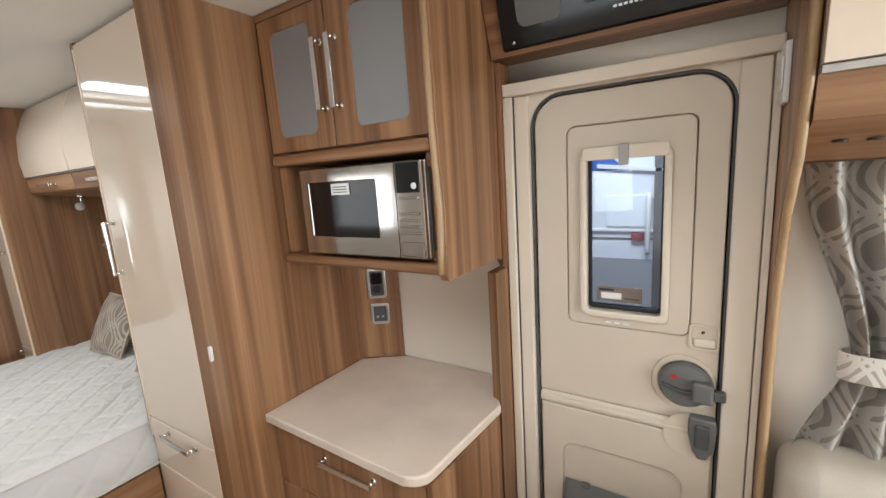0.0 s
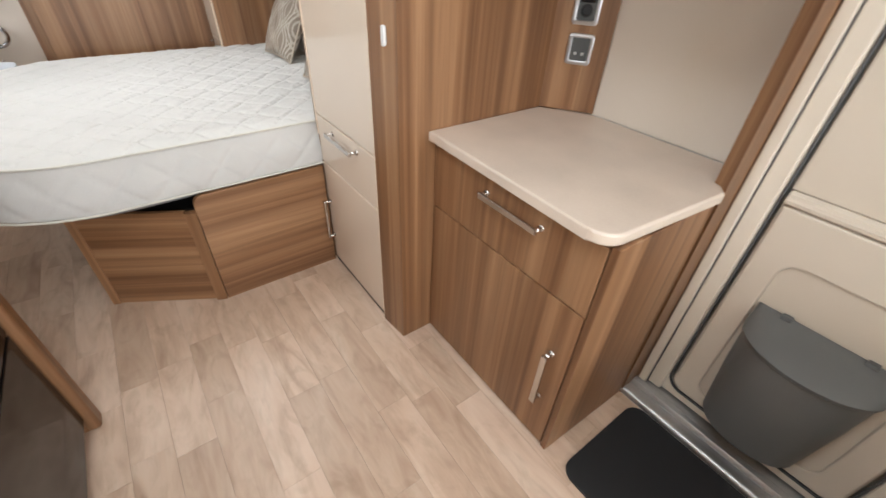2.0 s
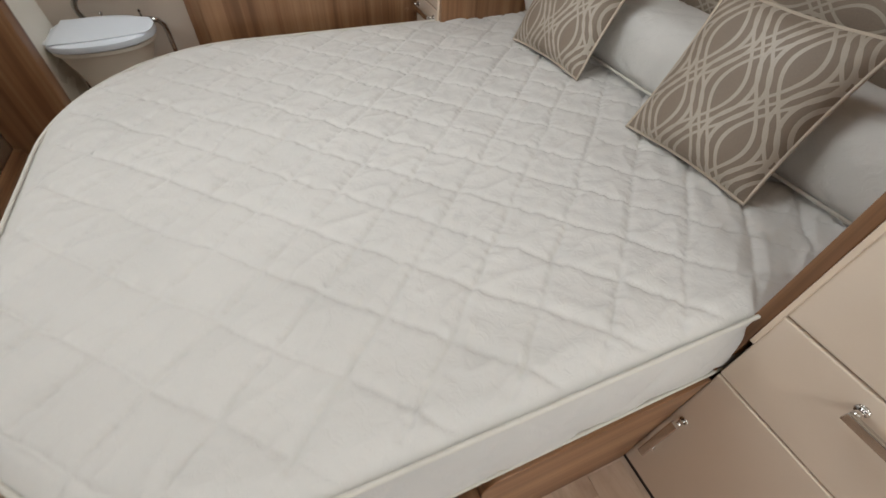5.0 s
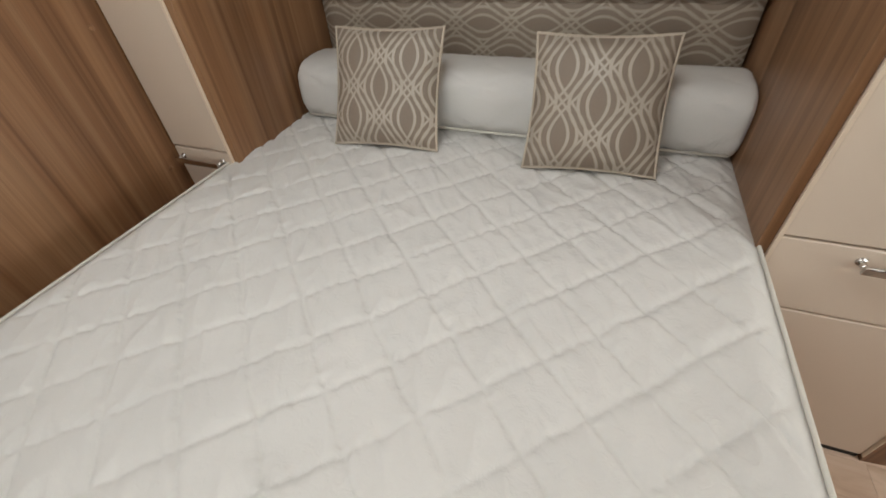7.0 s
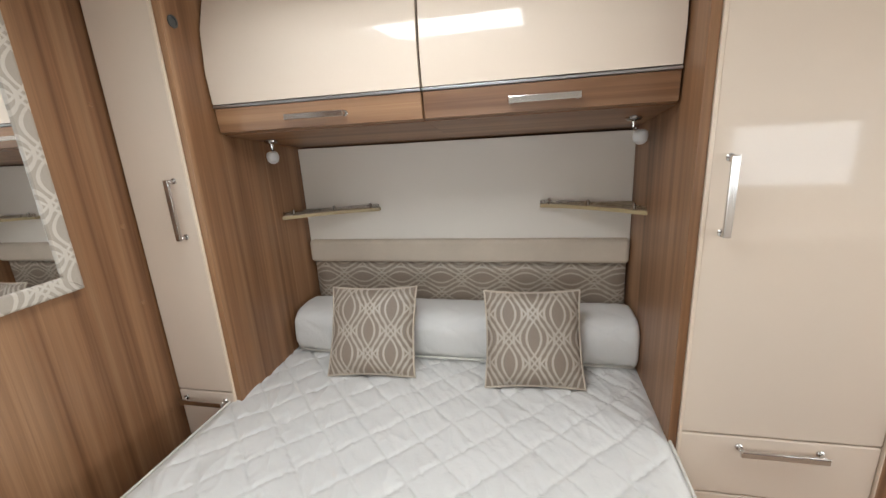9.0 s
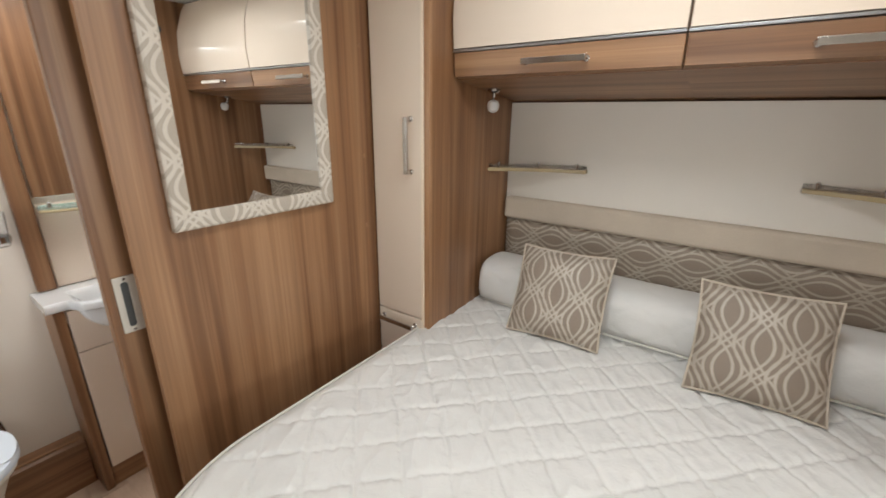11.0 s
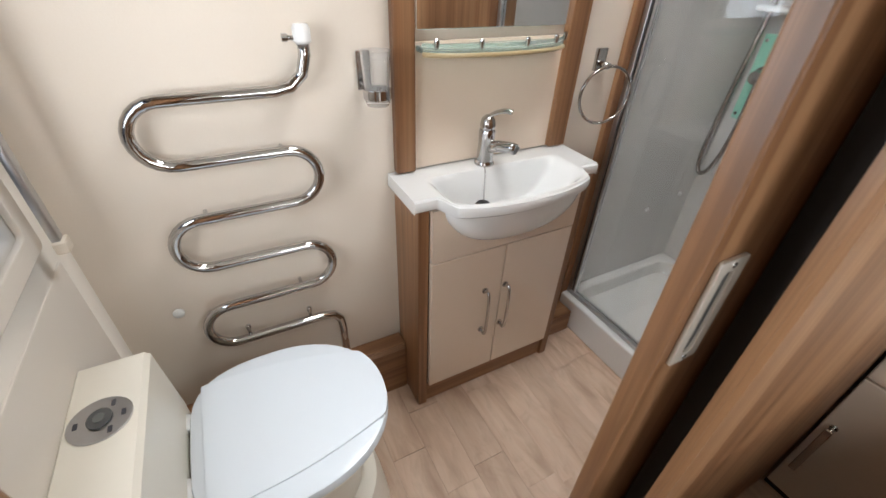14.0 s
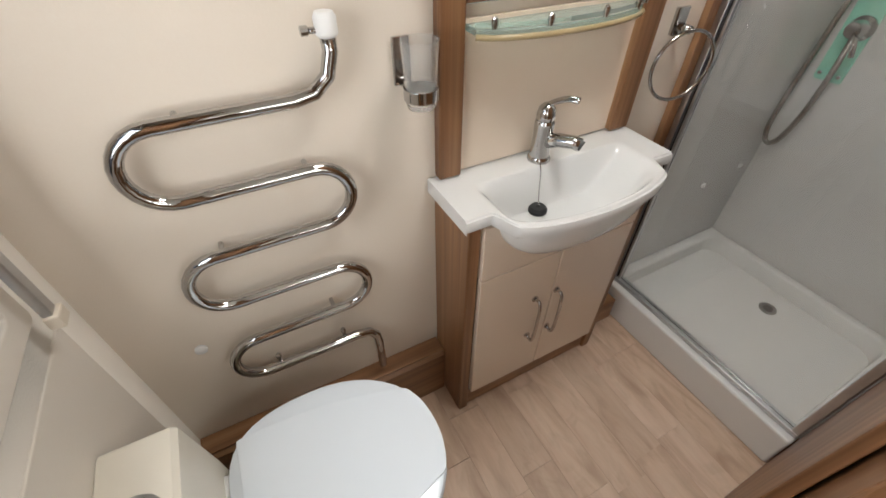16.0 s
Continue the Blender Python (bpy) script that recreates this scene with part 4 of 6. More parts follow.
def microwave():
    t = thing("microwave", (1.195, -0.22, 1.276), "stainless steel microwave oven with dark window in the niche", "microwave")
    f = -0.398
    x0, x1, z0, z1 = 1.034, 1.470, 1.278, 1.521
    part("body", box(x0, x1, f + 0.012, -0.06, z0, z1, 0.004), steel, t)
    split = 1.384
    d = part("door", ring(rounded(x0, split - 0.002, z0 + 0.002, z1 - 0.002, 0.004), rounded(1.068, 1.320, 1.330, 1.482, 0.004), "y", f, f + 0.012, bevel=0.002), door_steel, t, "polished steel door")
    part("window", box(1.066, 1.322, f + 0.003, f + 0.009, 1.328, 1.484, 0.0), oven_glass, d, "dark glass window")
    s = part("sticker", box(1.160, 1.225, f - 0.0008, f + 0.0028, 1.446, 1.476, 0.0), label_white, d)
    for i in range(3):
        part("print_bar", box(1.166, 1.219, f - 0.0014, f - 0.0009, 1.452 + i * 0.007, 1.4545 + i * 0.007, 0.0), ink, d)
    c = part("control_panel", box(split, x1 - 0.003, f, f + 0.012, z0 + 0.002, z1 - 0.002, 0.002), door_steel, t)
    part("display", box(split + 0.004, x1 - 0.012, f - 0.0015, f - 0.0003, 1.444, 1.517, 0.0005), black_gloss, c)
    part("knob_light", lathe([(0.0005, -0.0040), (0.0075, -0.0034), (0.008, -0.0016)], (1.442, f, 1.460), "y", 12), white_plastic, c)
    for i, z in enumerate((1.428, 1.390, 1.374, 1.358, 1.342)):
        part("button", box(split + 0.009, x1 - 0.016, f - 0.004, f - 0.0004, z, z + 0.006, 0.0015), chrome, c)
    part("release_button", box(split + 0.008, x1 - 0.010, f - 0.003, f - 0.0004, 1.286, 1.322, 0.002), door_steel, c)
    part("vent_side", box(x1 + 0.0005, x1 + 0.0025, f + 0.02, -0.07, z0 + 0.02, z1 - 0.02, 0.0), dark_plastic, t)
    for x in (x0 + 0.03, x1 - 0.03):
        part("foot", box(x - 0.012, x + 0.012, -0.36, -0.33, 1.2682, 1.2782, 0.001), rubber, t)


microwave()

# ---- entrance door ----
DX0, DX1, DZ0, DZ1 = 1.612, 2.076, 0.066, 1.672


def entrance_frame():
    t = thing("door_frame", (1.855, -0.02, 0.0), "pale beige door frame with metal threshold and rubber seal", "door frame", "", "structure")
    part("jamb", box(1.530, 1.556, -0.062, -0.001, 0.0, 1.684, 0.003), door_trim, t)
    part("jamb_inner", box(1.5585, 1.600, -0.050, -0.001, 0.03, 1.684, 0.004), door_trim, t)
    part("jamb", box(2.085, 2.142, -0.050, -0.001, 0.0, 1.684, 0.004), door_trim, t)
    part("jamb_inner", box(2.144, 2.158, -0.058, -0.001, 0.0, 1.684, 0.002), door_trim, t)
    part("head", box(1.530, 2.158, -0.066, -0.001, 1.6855, 1.720, 0.004), door_trim, t)
    part("gap_strip", box(1.5565, 1.5580, -0.052, -0.001, 0.0, 1.684, 0.0), ink, t)
    big = rounded(1.575, 2.119, 0.031, 1.699, 0.002)
    part("reveal", ring(big, rounded(1.604, 2.084, 0.058, 1.680, (0.05, 0.05, 0.085, 0.085)), "y", -0.036, 0.030, bevel=0.003), door_trim, t)
    line = rounded(1.604, 2.084, 0.058, 1.680, (0.05, 0.05, 0.085, 0.085), 8)
    part("seal", tube([(x, -0.030, z) for x, z in line], 0.0040, 8, True), grey_rubber, t, "dark grey rubber seal")
    part("grey_seal", tube([(x * 0.9955 + 0.00835, -0.0345, z * 0.997 + 0.0025) for x, z in line], 0.0042, 8, True), grey_rubber, t)
    part("rebate", ring(rounded(1.585, 2.106, 0.042, 1.692, 0.03), rounded(1.640, 2.046, 0.100, 1.640, 0.03), "y", 0.0305, 0.040), rubber, t)
    nose = [(-0.138 - 0.014 * math.sin(math.pi * k / 8), 0.016 - 0.014 * math.cos(math.pi * k / 8)) for k in range(9)]
    back = [(-0.122, 0.028), (-0.119, 0.022), (-0.100, 0.022), (-0.098, 0.028), (-0.092, 0.036), (-0.074, 0.038), (-0.068, 0.032), (-0.062, 0.026), (-0.046, 0.026), (-0.044, 0.020), (-0.004, 0.020), (-0.004, 0.0)]
    part("threshold", prism([(-0.146, 0.0)] + nose[1:] + back, "x", 1.506, 2.156, 0.0), sill_metal, t, "brushed metal threshold with rounded nose")


entrance_frame()


def entrance_door():
    t = thing("door_entrance", (1.856, 0.0, DZ0), "closed beige moulded caravan door with window and waste bin", "door", "", "structure")
    low = part("lower_leaf", prism(rounded(DX0, DX1, DZ0, 0.776, (0.045, 0.045, 0.004, 0.004)), "y", -0.030, 0.028, 0.006, 3), door_plastic, t)
    hole = rounded(1.755, 1.947, 1.074, 1.504, 0.012)
    up = part("upper_leaf", ring(rounded(DX0, DX1, 0.794, DZ1, (0.004, 0.004, 0.075, 0.075)), rounded(1.7015, 2.0115, 1.0285, 1.5865, 0.0235), "y", -0.030, 0.028, bevel=0.004), door_plastic, t)
    part("waist_ledge", prism([(-0.026, 0.758), (-0.0395, 0.760), (-0.046, 0.766), (-0.047, 0.774), (-0.041, 0.779), (-0.040, 0.786), (-0.033, 0.793), (-0.022, 0.7935)], "x", DX0 + 0.004, 2.048, 0.001), door_plastic, t)
    part("window_panel", ring(rounded(1.7035, 2.0095, 1.0305, 1.5845, 0.022), hole, "y", -0.033, 0.027, bevel=0.004), door_plastic, up)
    part("panel_backing", ring(rounded(1.690, 2.023, 1.017, 1.598, 0.025), rounded(1.735, 1.970, 1.050, 1.535, 0.015), "y", 0.0285, 0.034), door_plastic, up)
    bez = part("window_bezel", ring(rounded(1.740, 1.962, 1.060, 1.516, 0.020), rounded(1.758, 1.944, 1.078, 1.504, 0.012), "y", -0.046, -0.036, bevel=0.004), door_trim, up, "pale window surround")
    part("blind_cassette", prism(rounded(1.748, 1.954, 1.492, 1.526, 0.010), "y", -0.050, -0.0465, 0.002), door_trim, bez)
    part("blind_catch", prism(rounded(1.840, 1.864, 1.476, 1.530, 0.003, 3), "y", -0.058, -0.0505, 0.002), catch_grey, bez)
    part("gasket", ring(rounded(1.756, 1.946, 1.076, 1.503, 0.012), rounded(1.764, 1.938, 1.086, 1.497, 0.010), "y", -0.012, -0.002), rubber, up, "black window gasket")
    for x in (1.815, 1.838, 1.861):
        part("bezel_mark", prism(rounded(x - 0.008, x + 0.008, 1.043, 1.047, 0.0015, 2), "y", -0.0392, -0.0372), label_white, up)
    pane = part("pane", box(1.750, 1.950, 0.004, 0.009, 1.068, 1.508, 0.0), smoke, t, "smoked acrylic pane")
    pane.visible_shadow = False
    tag = part("security_label", box(1.775, 1.895, 0.0005, 0.0025, 1.094, 1.138, 0.0), satin, t, "pale window security label")
    part("label_window", box(1.788, 1.842, -0.0004, 0.0003, 1.102, 1.120, 0.0), label_white, tag)
    part("label_bar", box(1.782, 1.822, -0.0004, 0.0003, 1.125, 1.132, 0.0), ink, tag)
    part("label_bar", box(1.848, 1.888, -0.0004, 0.0003, 1.104, 1.107, 0.0), ink, tag)
    # recess outline of the lower leaf
    part("raised_field", ring(rounded(DX0 + 0.006, DX1 - 0.006, DZ0 + 0.008, 0.7575, (0.04, 0.04, 0.006, 0.006), 8), rounded(1.682, 2.006, 0.114, 0.634, 0.045, 8), "y", -0.042, -0.0295, bevel=0.005), door_plastic, low)
    # lock, levers and catches
    knob = part("lock_disc", lathe([(0.061, -0.030), (0.061, -0.046), (0.055, -0.054), (0.045, -0.057), (0.0005, -0.058)], (2.004, 0, 0.902), "y", 32), grey_plastic, t, "round dark grey lock disc")
    part("disc_shade_ring", ring([(2.000 + 0.074 * math.cos(2 * math.pi * i / 28), 0.902 + 0.078 * math.sin(2 * math.pi * i / 28)) for i in range(28)],
         [(2.004 + 0.063 * math.cos(2 * math.pi * i / 28), 0.902 + 0.063 * math.sin(2 * math.pi * i / 28)) for i in range(28)], "y", -0.036, -0.0295, bevel=0.002), door_plastic, up)
    part("finger_grip", prism([(1.952, 0.908), (2.000, 0.895), (2.042, 0.896), (2.042, 0.889), (1.996, 0.886), (1.952, 0.900)], "y", -0.066, -0.056, 0.002), dark_plastic, knob)
    part("lever", box(2.022, 2.068, -0.078, -0.050, 0.872, 0.926, 0.006, 3), grey_plastic, knob)
    part("lever_tip", box(2.066, 2.094, -0.072, -0.048, 0.884, 0.908, 0.004), dark_plastic, knob)
    part("red_mark", prism([(1.980 + 0.0075 * math.cos(2 * math.pi * i / 14), 0.926 + 0.0060 * math.sin(2 * math.pi * i / 14)) for i in range(14)], "y", -0.0590, -0.0565), red_paint, knob)
    part("green_mark", prism([(1.974 + 0.005 * math.cos(2 * math.pi * i / 12), 0.880 + 0.004 * math.sin(2 * math.pi * i / 12)) for i in range(12)], "y", -0.0588, -0.0562), green_paint, knob)
    latch = part("catch_well", ring(rounded(2.008, 2.076, 0.998, 1.068, 0.012), rounded(2.016, 2.070, 1.006, 1.060, 0.008), "y", -0.036, -0.0295, bevel=0.002), door_plastic, up)
    part("catch_button", box(2.020, 2.068, -0.038, -0.028, 1.008, 1.030, 0.004), door_trim, latch)
    part("catch_screw", lathe([(0.0005, -0.0325), (0.004, -0.032), (0.0045, -0.030)], (2.040, 0, 1.046), "y", 10), chrome, latch)
    pts = [(2.020, 0.822), (2.076, 0.822), (2.080, 0.800), (2.076, 0.735), (2.058, 0.708), (2.040, 0.706), (2.026, 0.728), (2.016, 0.775), (2.016, 0.808)]
    lo_catch = part("lower_catch", prism(pts, "y", -0.060, -0.0305, 0.006, 3), grey_plastic, t, "dark grey lower door catch")
    part("thumb_rib", box(2.032, 2.064, -0.068, -0.058, 0.740, 0.806, 0.005, 3), dark_plastic, lo_catch)
    part("catch_dish", lathe([(0.058, -0.041), (0.060, -0.0455), (0.050, -0.0445), (0.0005, -0.0425)], (2.012, 0, 0.760), "y", 28, squash=(0.9, 1)), door_plastic, low)


entrance_door()


def waste_bin():
    t = thing("waste_bin", (1.84, -0.09, 0.14), "grey half-round plastic waste bin hung on the door", "bin")
    cx = 1.837

    def half(rx, ry, y0=-0.034, n=22):
        return [(cx - rx * math.cos(math.pi * i / n), y0 - ry * math.sin(math.pi * i / n) ** 0.8) for i in range(n + 1)]

    bm = bmesh.new()
    rows = []
    for z, rx, ry in ((0.118, 0.112, 0.092), (0.124, 0.122, 0.102), (0.30, 0.138, 0.116), (0.442, 0.146, 0.124)):
        rows.append([bm.verts.new((x, y, z)) for x, y in half(rx, ry)])
    for a, b in zip(rows, rows[1:]):
        for i in range(len(a)):
            j = (i + 1) % len(a)
            bm.faces.new((a[i], a[j], b[j], b[i]))
    bm.faces.new(rows[0])
    bm.faces.new(rows[-1])
    bmesh.ops.recalc_face_normals(bm, faces=bm.faces)
    part("bucket", bm, grey_plastic, t)
    part("rim", tube([(x, y, 0.443) for x, y in half(0.148, 0.127)], 0.004, 6), grey_plastic, t)
    bm = bmesh.new()
    rows = []
    for k, (rx, ry, z) in enumerate(((0.151, 0.136, 0.446), (0.153, 0.138, 0.454), (0.151, 0.124, 0.462), (0.150, 0.06, 0.486), (0.149, 0.004, 0.503))):
        rows.append([bm.verts.new((x, y, z)) for x, y in half(rx, ry)])
    for a, b in zip(rows, rows[1:]):
        for i in range(len(a)):
            j = (i + 1) % len(a)
            bm.faces.new((a[i], a[j], b[j], b[i]))
    bm.faces.new(rows[0])
    bm.faces.new(rows[-1])
    bmesh.ops.recalc_face_normals(bm, faces=bm.faces)
    lid = part("lid", bm, grey_plastic, t)
    for x in (cx - 0.085, cx + 0.085):
        part("hinge", box(x - 0.012, x + 0.012, -0.050, -0.034, 0.494, 0.510, 0.003), grey_plastic, lid)


waste_bin()

doormat = thing("doormat", (1.86, -0.32, 0.0), "black ribbed rubber doormat before the threshold", "doormat")
part("mat_pad", prism(rounded(1.576, 2.116, -0.520, -0.152, 0.045), "z", 0.001, 0.010, 0.003), mat_black, doormat)


def radio_panel():
    t = thing("control_panel", (1.87, -0.09, 1.80), "glossy black control panel with speaker and display over the door", "control panel")
    f = -0.110
    part("wood_backing", prism([(f + 0.012, 1.782), (-0.004, 1.782), (-0.004, Z_TOP - 0.002), (f - 0.050, Z_TOP - 0.002)], "x", 1.517, 2.158, 0.002), wood_x, t)
    fascia = part("fascia", prism([(f - 0.003, 1.796), (f + 0.009, 1.792), (f - 0.045, 1.955), (f - 0.057, 1.955)], "x", 1.560, 2.154, 0.003), black_gloss, t)

    def face(x0, x1, z0, z1, r, lift, deep=0.002):
        bm = prism(rounded(x0, x1, z0, z1, r), "y", -deep, 0)
        for v in bm.verts:
            v.co.y += f - 0.003 - (v.co.z - 1.796) * 0.34 - lift
        bmesh.ops.recalc_face_normals(bm, faces=bm.faces)
        return bm

    part("speaker", face(1.610, 1.722, 1.836, 1.930, 0.022, 0.0004), grey_plastic, fascia, "grey speaker grille")
    part("display_frame", face(1.775, 1.960, 1.850, 1.950, 0.006, 0.0004), dark_plastic, fascia)
    part("display", face(1.845, 1.925, 1.885, 1.935, 0.003, 0.0028), display, fascia, "pale lit display")
    for z in (1.860, 1.895, 1.925):
        part("key", face(1.787, 1.807, z, z + 0.020, 0.004, 0.0028), dark_plastic, fascia)
        part("key", face(1.935, 1.952, z, z + 0.018, 0.004, 0.0028), satin, fascia)
    for i in range(7):
        part("badge_bar", face(1.838 + i * 0.011, 1.8455 + i * 0.011, 1.828, 1.8325, 0.001, 0.0006), satin, fascia)
    for i in range(5):
        part("badge_bar", face(1.850 + i * 0.010, 1.856 + i * 0.010, 1.864, 1.868, 0.001, 0.0028), satin, fascia)
    part("screw", lathe([(0.0005, f - 0.0075), (0.006, f - 0.0065), (0.007, f - 0.003)], (1.592, 0, 1.808), "y", 12), chrome, fascia)


radio_panel()

# ---- lounge side of the door ----
lounge_panel = structure("wall_lounge_end", prism([(-0.004, 0.0), (-0.085, 0.0), (-0.085, 0.60), (-0.088, 1.00), (-0.10, 1.20), (-0.15, 1.36), (-0.22, 1.47), (-0.255, 1.60), (-0.275, 1.80), (-0.29, Z_TOP - 0.002), (-0.004, Z_TOP - 0.002)],
                         "x", 2.160, 2.178), wood_v, "walnut veneer end panel with swept edge beside the door", "panel")
part("edge_lip", tube([(2.169, y, z) for y, z in ((-0.087, 0.0), (-0.087, 0.60), (-0.090, 1.00), (-0.102, 1.20), (-0.152, 1.36), (-0.222, 1.47), (-0.257, 1.60), (-0.277, 1.80), (-0.292, 1.96))], 0.0085, 8), edge_wood, lounge_panel)
sw = thing("wall_switch", (2.170, -0.10, 1.62), "white rocker switch plate on the end panel", "switch")
part("plate", prism(rounded(-0.135, -0.075, 1.575, 1.690, 0.004), "x", 2.1495, 2.1595, 0.002), white_plastic, sw)
part("rocker", prism(rounded(-0.125, -0.085, 1.600, 1.665, 0.003), "x", 2.1455, 2.1493, 0.001), white_plastic, sw)


def lounge_locker():
    t = thing("overhead_locker", (2.9, -0.2, 1.47), "lounge overhead locker with cream flap and walnut rail", "locker", "lounge lockers")
    part("carcass", prism([(-0.004, 1.455), (-0.12, 1.462), (-0.25, 1.53), (-0.262, 1.60), (-0.30, 1.966), (-0.004, 1.966)], "x", 2.1795, 3.6), wood_x, t)
    part("trim_strip", box(2.1797, 3.598, -0.284, -0.266, 1.600, 1.613, 0.001), satin, t)
    part("flap", prism([(-0.268, 1.615), (-0.292, 1.615), (-0.325, 1.962), (-0.303, 1.962)], "x", 2.1797, 3.598, 0.001), cream, t, "glossy cream flap")
    for x in (2.230, 2.275):
        part("vent_hole", lathe([(0.011, -0.002), (0.011, 0.002), (0.0005, 0.0025)], (x, -0.180, 1.4935), "z", 14), black, t)


lounge_locker()


def curtain():
    t = thing("curtain", (2.34, -0.04, 0.80), "grey ogee-patterned curtain gathered by a tie-back", "curtain")

    def sheet(z0, z1, wide0, wide1, c0, c1, waves, seedy):
        bm = bmesh.new()
        rows = []
        nz, nx = 30, 110
        for j in range(nz + 1):
            v = j / nz
            s = v * v * (3 - 2 * v)
            w, c, z = wide0 + (wide1 - wide0) * s, c0 + (c1 - c0) * s, z0 + (z1 - z0) * v
            row = []
            for i in range(nx + 1):
                u = i / nx
                x = c + (u - 0.5) * w
                y = -0.056 + 0.028 * math.sin(u * waves * 2 * math.pi + 0.6 * math.sin(3 * v + seedy)) + 0.006 * noise.noise(Vector((u * 6, v * 3, seedy)))
                row.append(bm.verts.new((x, y, z)))
            rows.append(row)
        for a, b in zip(rows, rows[1:]):
            for i in range(nx):
                bm.faces.new((a[i], a[i + 1], b[i + 1], b[i]))
        bmesh.ops.solidify(bm, geom=bm.faces[:], thickness=0.002)
        return bm

    part("upper_drape", sheet(1.455, 1.030, 0.34, 0.145, 2.375, 2.375, 5, 1.0), curtain_cloth, t)
    part("lower_drape", sheet(1.030, 0.800, 0.145, 0.29, 2.375, 2.365, 4, 2.0), curtain_cloth, t)
    bm = ring(*[[(2.375 + (0.088 - k) * math.cos(2 * math.pi * i / 28), -0.052 + (0.040 - k) * math.sin(2 * math.pi * i / 28)) for i in range(28)] for k in (0.0, 0.004)], "z", 0.998, 1.060, bevel=0.0015)
    for v in bm.verts:
        v.co.z += 0.06 * (v.co.x - 2.375)
    part("tie_back", bm, curtain_cloth, t)


curtain()


def sofa():
    t = thing("sofa", (3.0, -0.35, 0.0), "oatmeal upholstered lounge sofa with bolster backrest", "sofa")
    part("base", box(2.196, 3.9, -0.66, -0.004, 0.0, 0.38, 0.006), wood_x, t)

    def pad(x0, x1, y0, y1, z0, z1, r, k):
        bm = box(x0, x1, y0, y1, z0, z1, r, 5)
        bmesh.ops.subdivide_edges(bm, edges=[e for e in bm.edges if e.calc_length() > 0.2], cuts=6, use_grid_fill=True)
        for v in bm.verts:
            v.co += Vector((0, 0, 0.006)) * noise.noise(v.co * 6 + Vector((k, 0, 0)))
        return bm

    part("seat_cushion", pad(2.199, 3.9, -0.70, -0.16, 0.382, 0.52, 0.04, 1), sofa_cloth, t)
    part("back_cushion", pad(2.196, 3.9, -0.175, -0.008, 0.50, 0.83, 0.06, 2), sofa_cloth, t)
    part("loose_cushion", pad(2.209, 2.62, -0.46, -0.185, 0.53, 0.70, 0.05, 3), pillow_cloth, t, "pale cream loose cushion")


sofa()


# ---- kitchen unit opposite the sideboard ----
def kitchen():
    t = thing("kitchen_unit", (1.25, -1.85, 0.0), "walnut kitchen unit with pale worktop along the side wall", "kitchen unit")
    part("end_panel", box(0.645, 0.690, -2.148, -1.575, 0.0, 1.058, 0.003), wood_v, t)
    part("end_post", box(0.640, 0.695, -1.590, -1.556, 0.0, 1.06, 0.010, 4), wood_v, t)
    part("carcass", box(0.695, 2.6, -2.148, -1.62, 0.06, 0.935, 0.001), wood_x, t)
    part("plinth", box(0.695, 2.6, -2.148, -1.64, 0.0, 0.058, 0.001), black, t)
    part("worktop", box(0.692, 2.62, -2.148, -1.605, 0.938, 0.962, 0.006, 3), worktop, t)
    part("front", box(1.312, 2.6, -1.619, -1.585, 0.065, 0.930, 0.003), wood_v, t)
    w = thing("kitchen_window", (1.28, -2.15, 1.28), "bright kitchen side window in a white frame", "window", "", "structure")
    part("window_frame", ring(rounded(0.95, 1.61, 1.09, 1.47, 0.03), rounded(0.985, 1.575, 1.125, 1.435, 0.02), "y", -2.149, -2.132, bevel=0.004), white_plastic, w)


kitchen()


def oven():
    t = thing("oven", (1.0, -1.62, 0.06), "black built-in oven and grill with bowed chrome handles", "oven")
    x0, x1 = 0.700, 1.305
    part("body", box(x0, x1, -1.640, -1.5925, 0.062, 0.934, 0.002), black_gloss, t)
    for z0, z1 in ((0.790, 0.930), (0.442, 0.780)):
        d = part("door", box(x0 + 0.004, x1 - 0.004, -1.592, -1.574, z0, z1, 0.004), oven_glass, t, "dark glass oven door")
        part("window", prism(rounded(x0 + 0.06, x1 - 0.06, z0 + 0.03, z1 - 0.055, 0.012), "y", -1.5735, -1.5715), black_gloss, d)
        n = 16
        zz = z1 - 0.022
        pts = [(x0 + 0.03 + (x1 - x0 - 0.06) * i / n, -1.580 + 0.060 * math.sin(math.pi * i / n) ** 0.45, zz) for i in range(n + 1)]
        part("handle", tube(pts, 0.0120, 10, flat=0.5), steel, d, "bowed brushed metal handle")
    part("drawer_front", box(x0 + 0.004, x1 - 0.004, -1.592, -1.576, 0.072, 0.432, 0.003), oven_glass, t)
    part("data_label", box(x0 + 0.066, x0 + 0.086, -1.5712, -1.5705, 0.700, 0.732, 0.0), label_white, t)


oven()


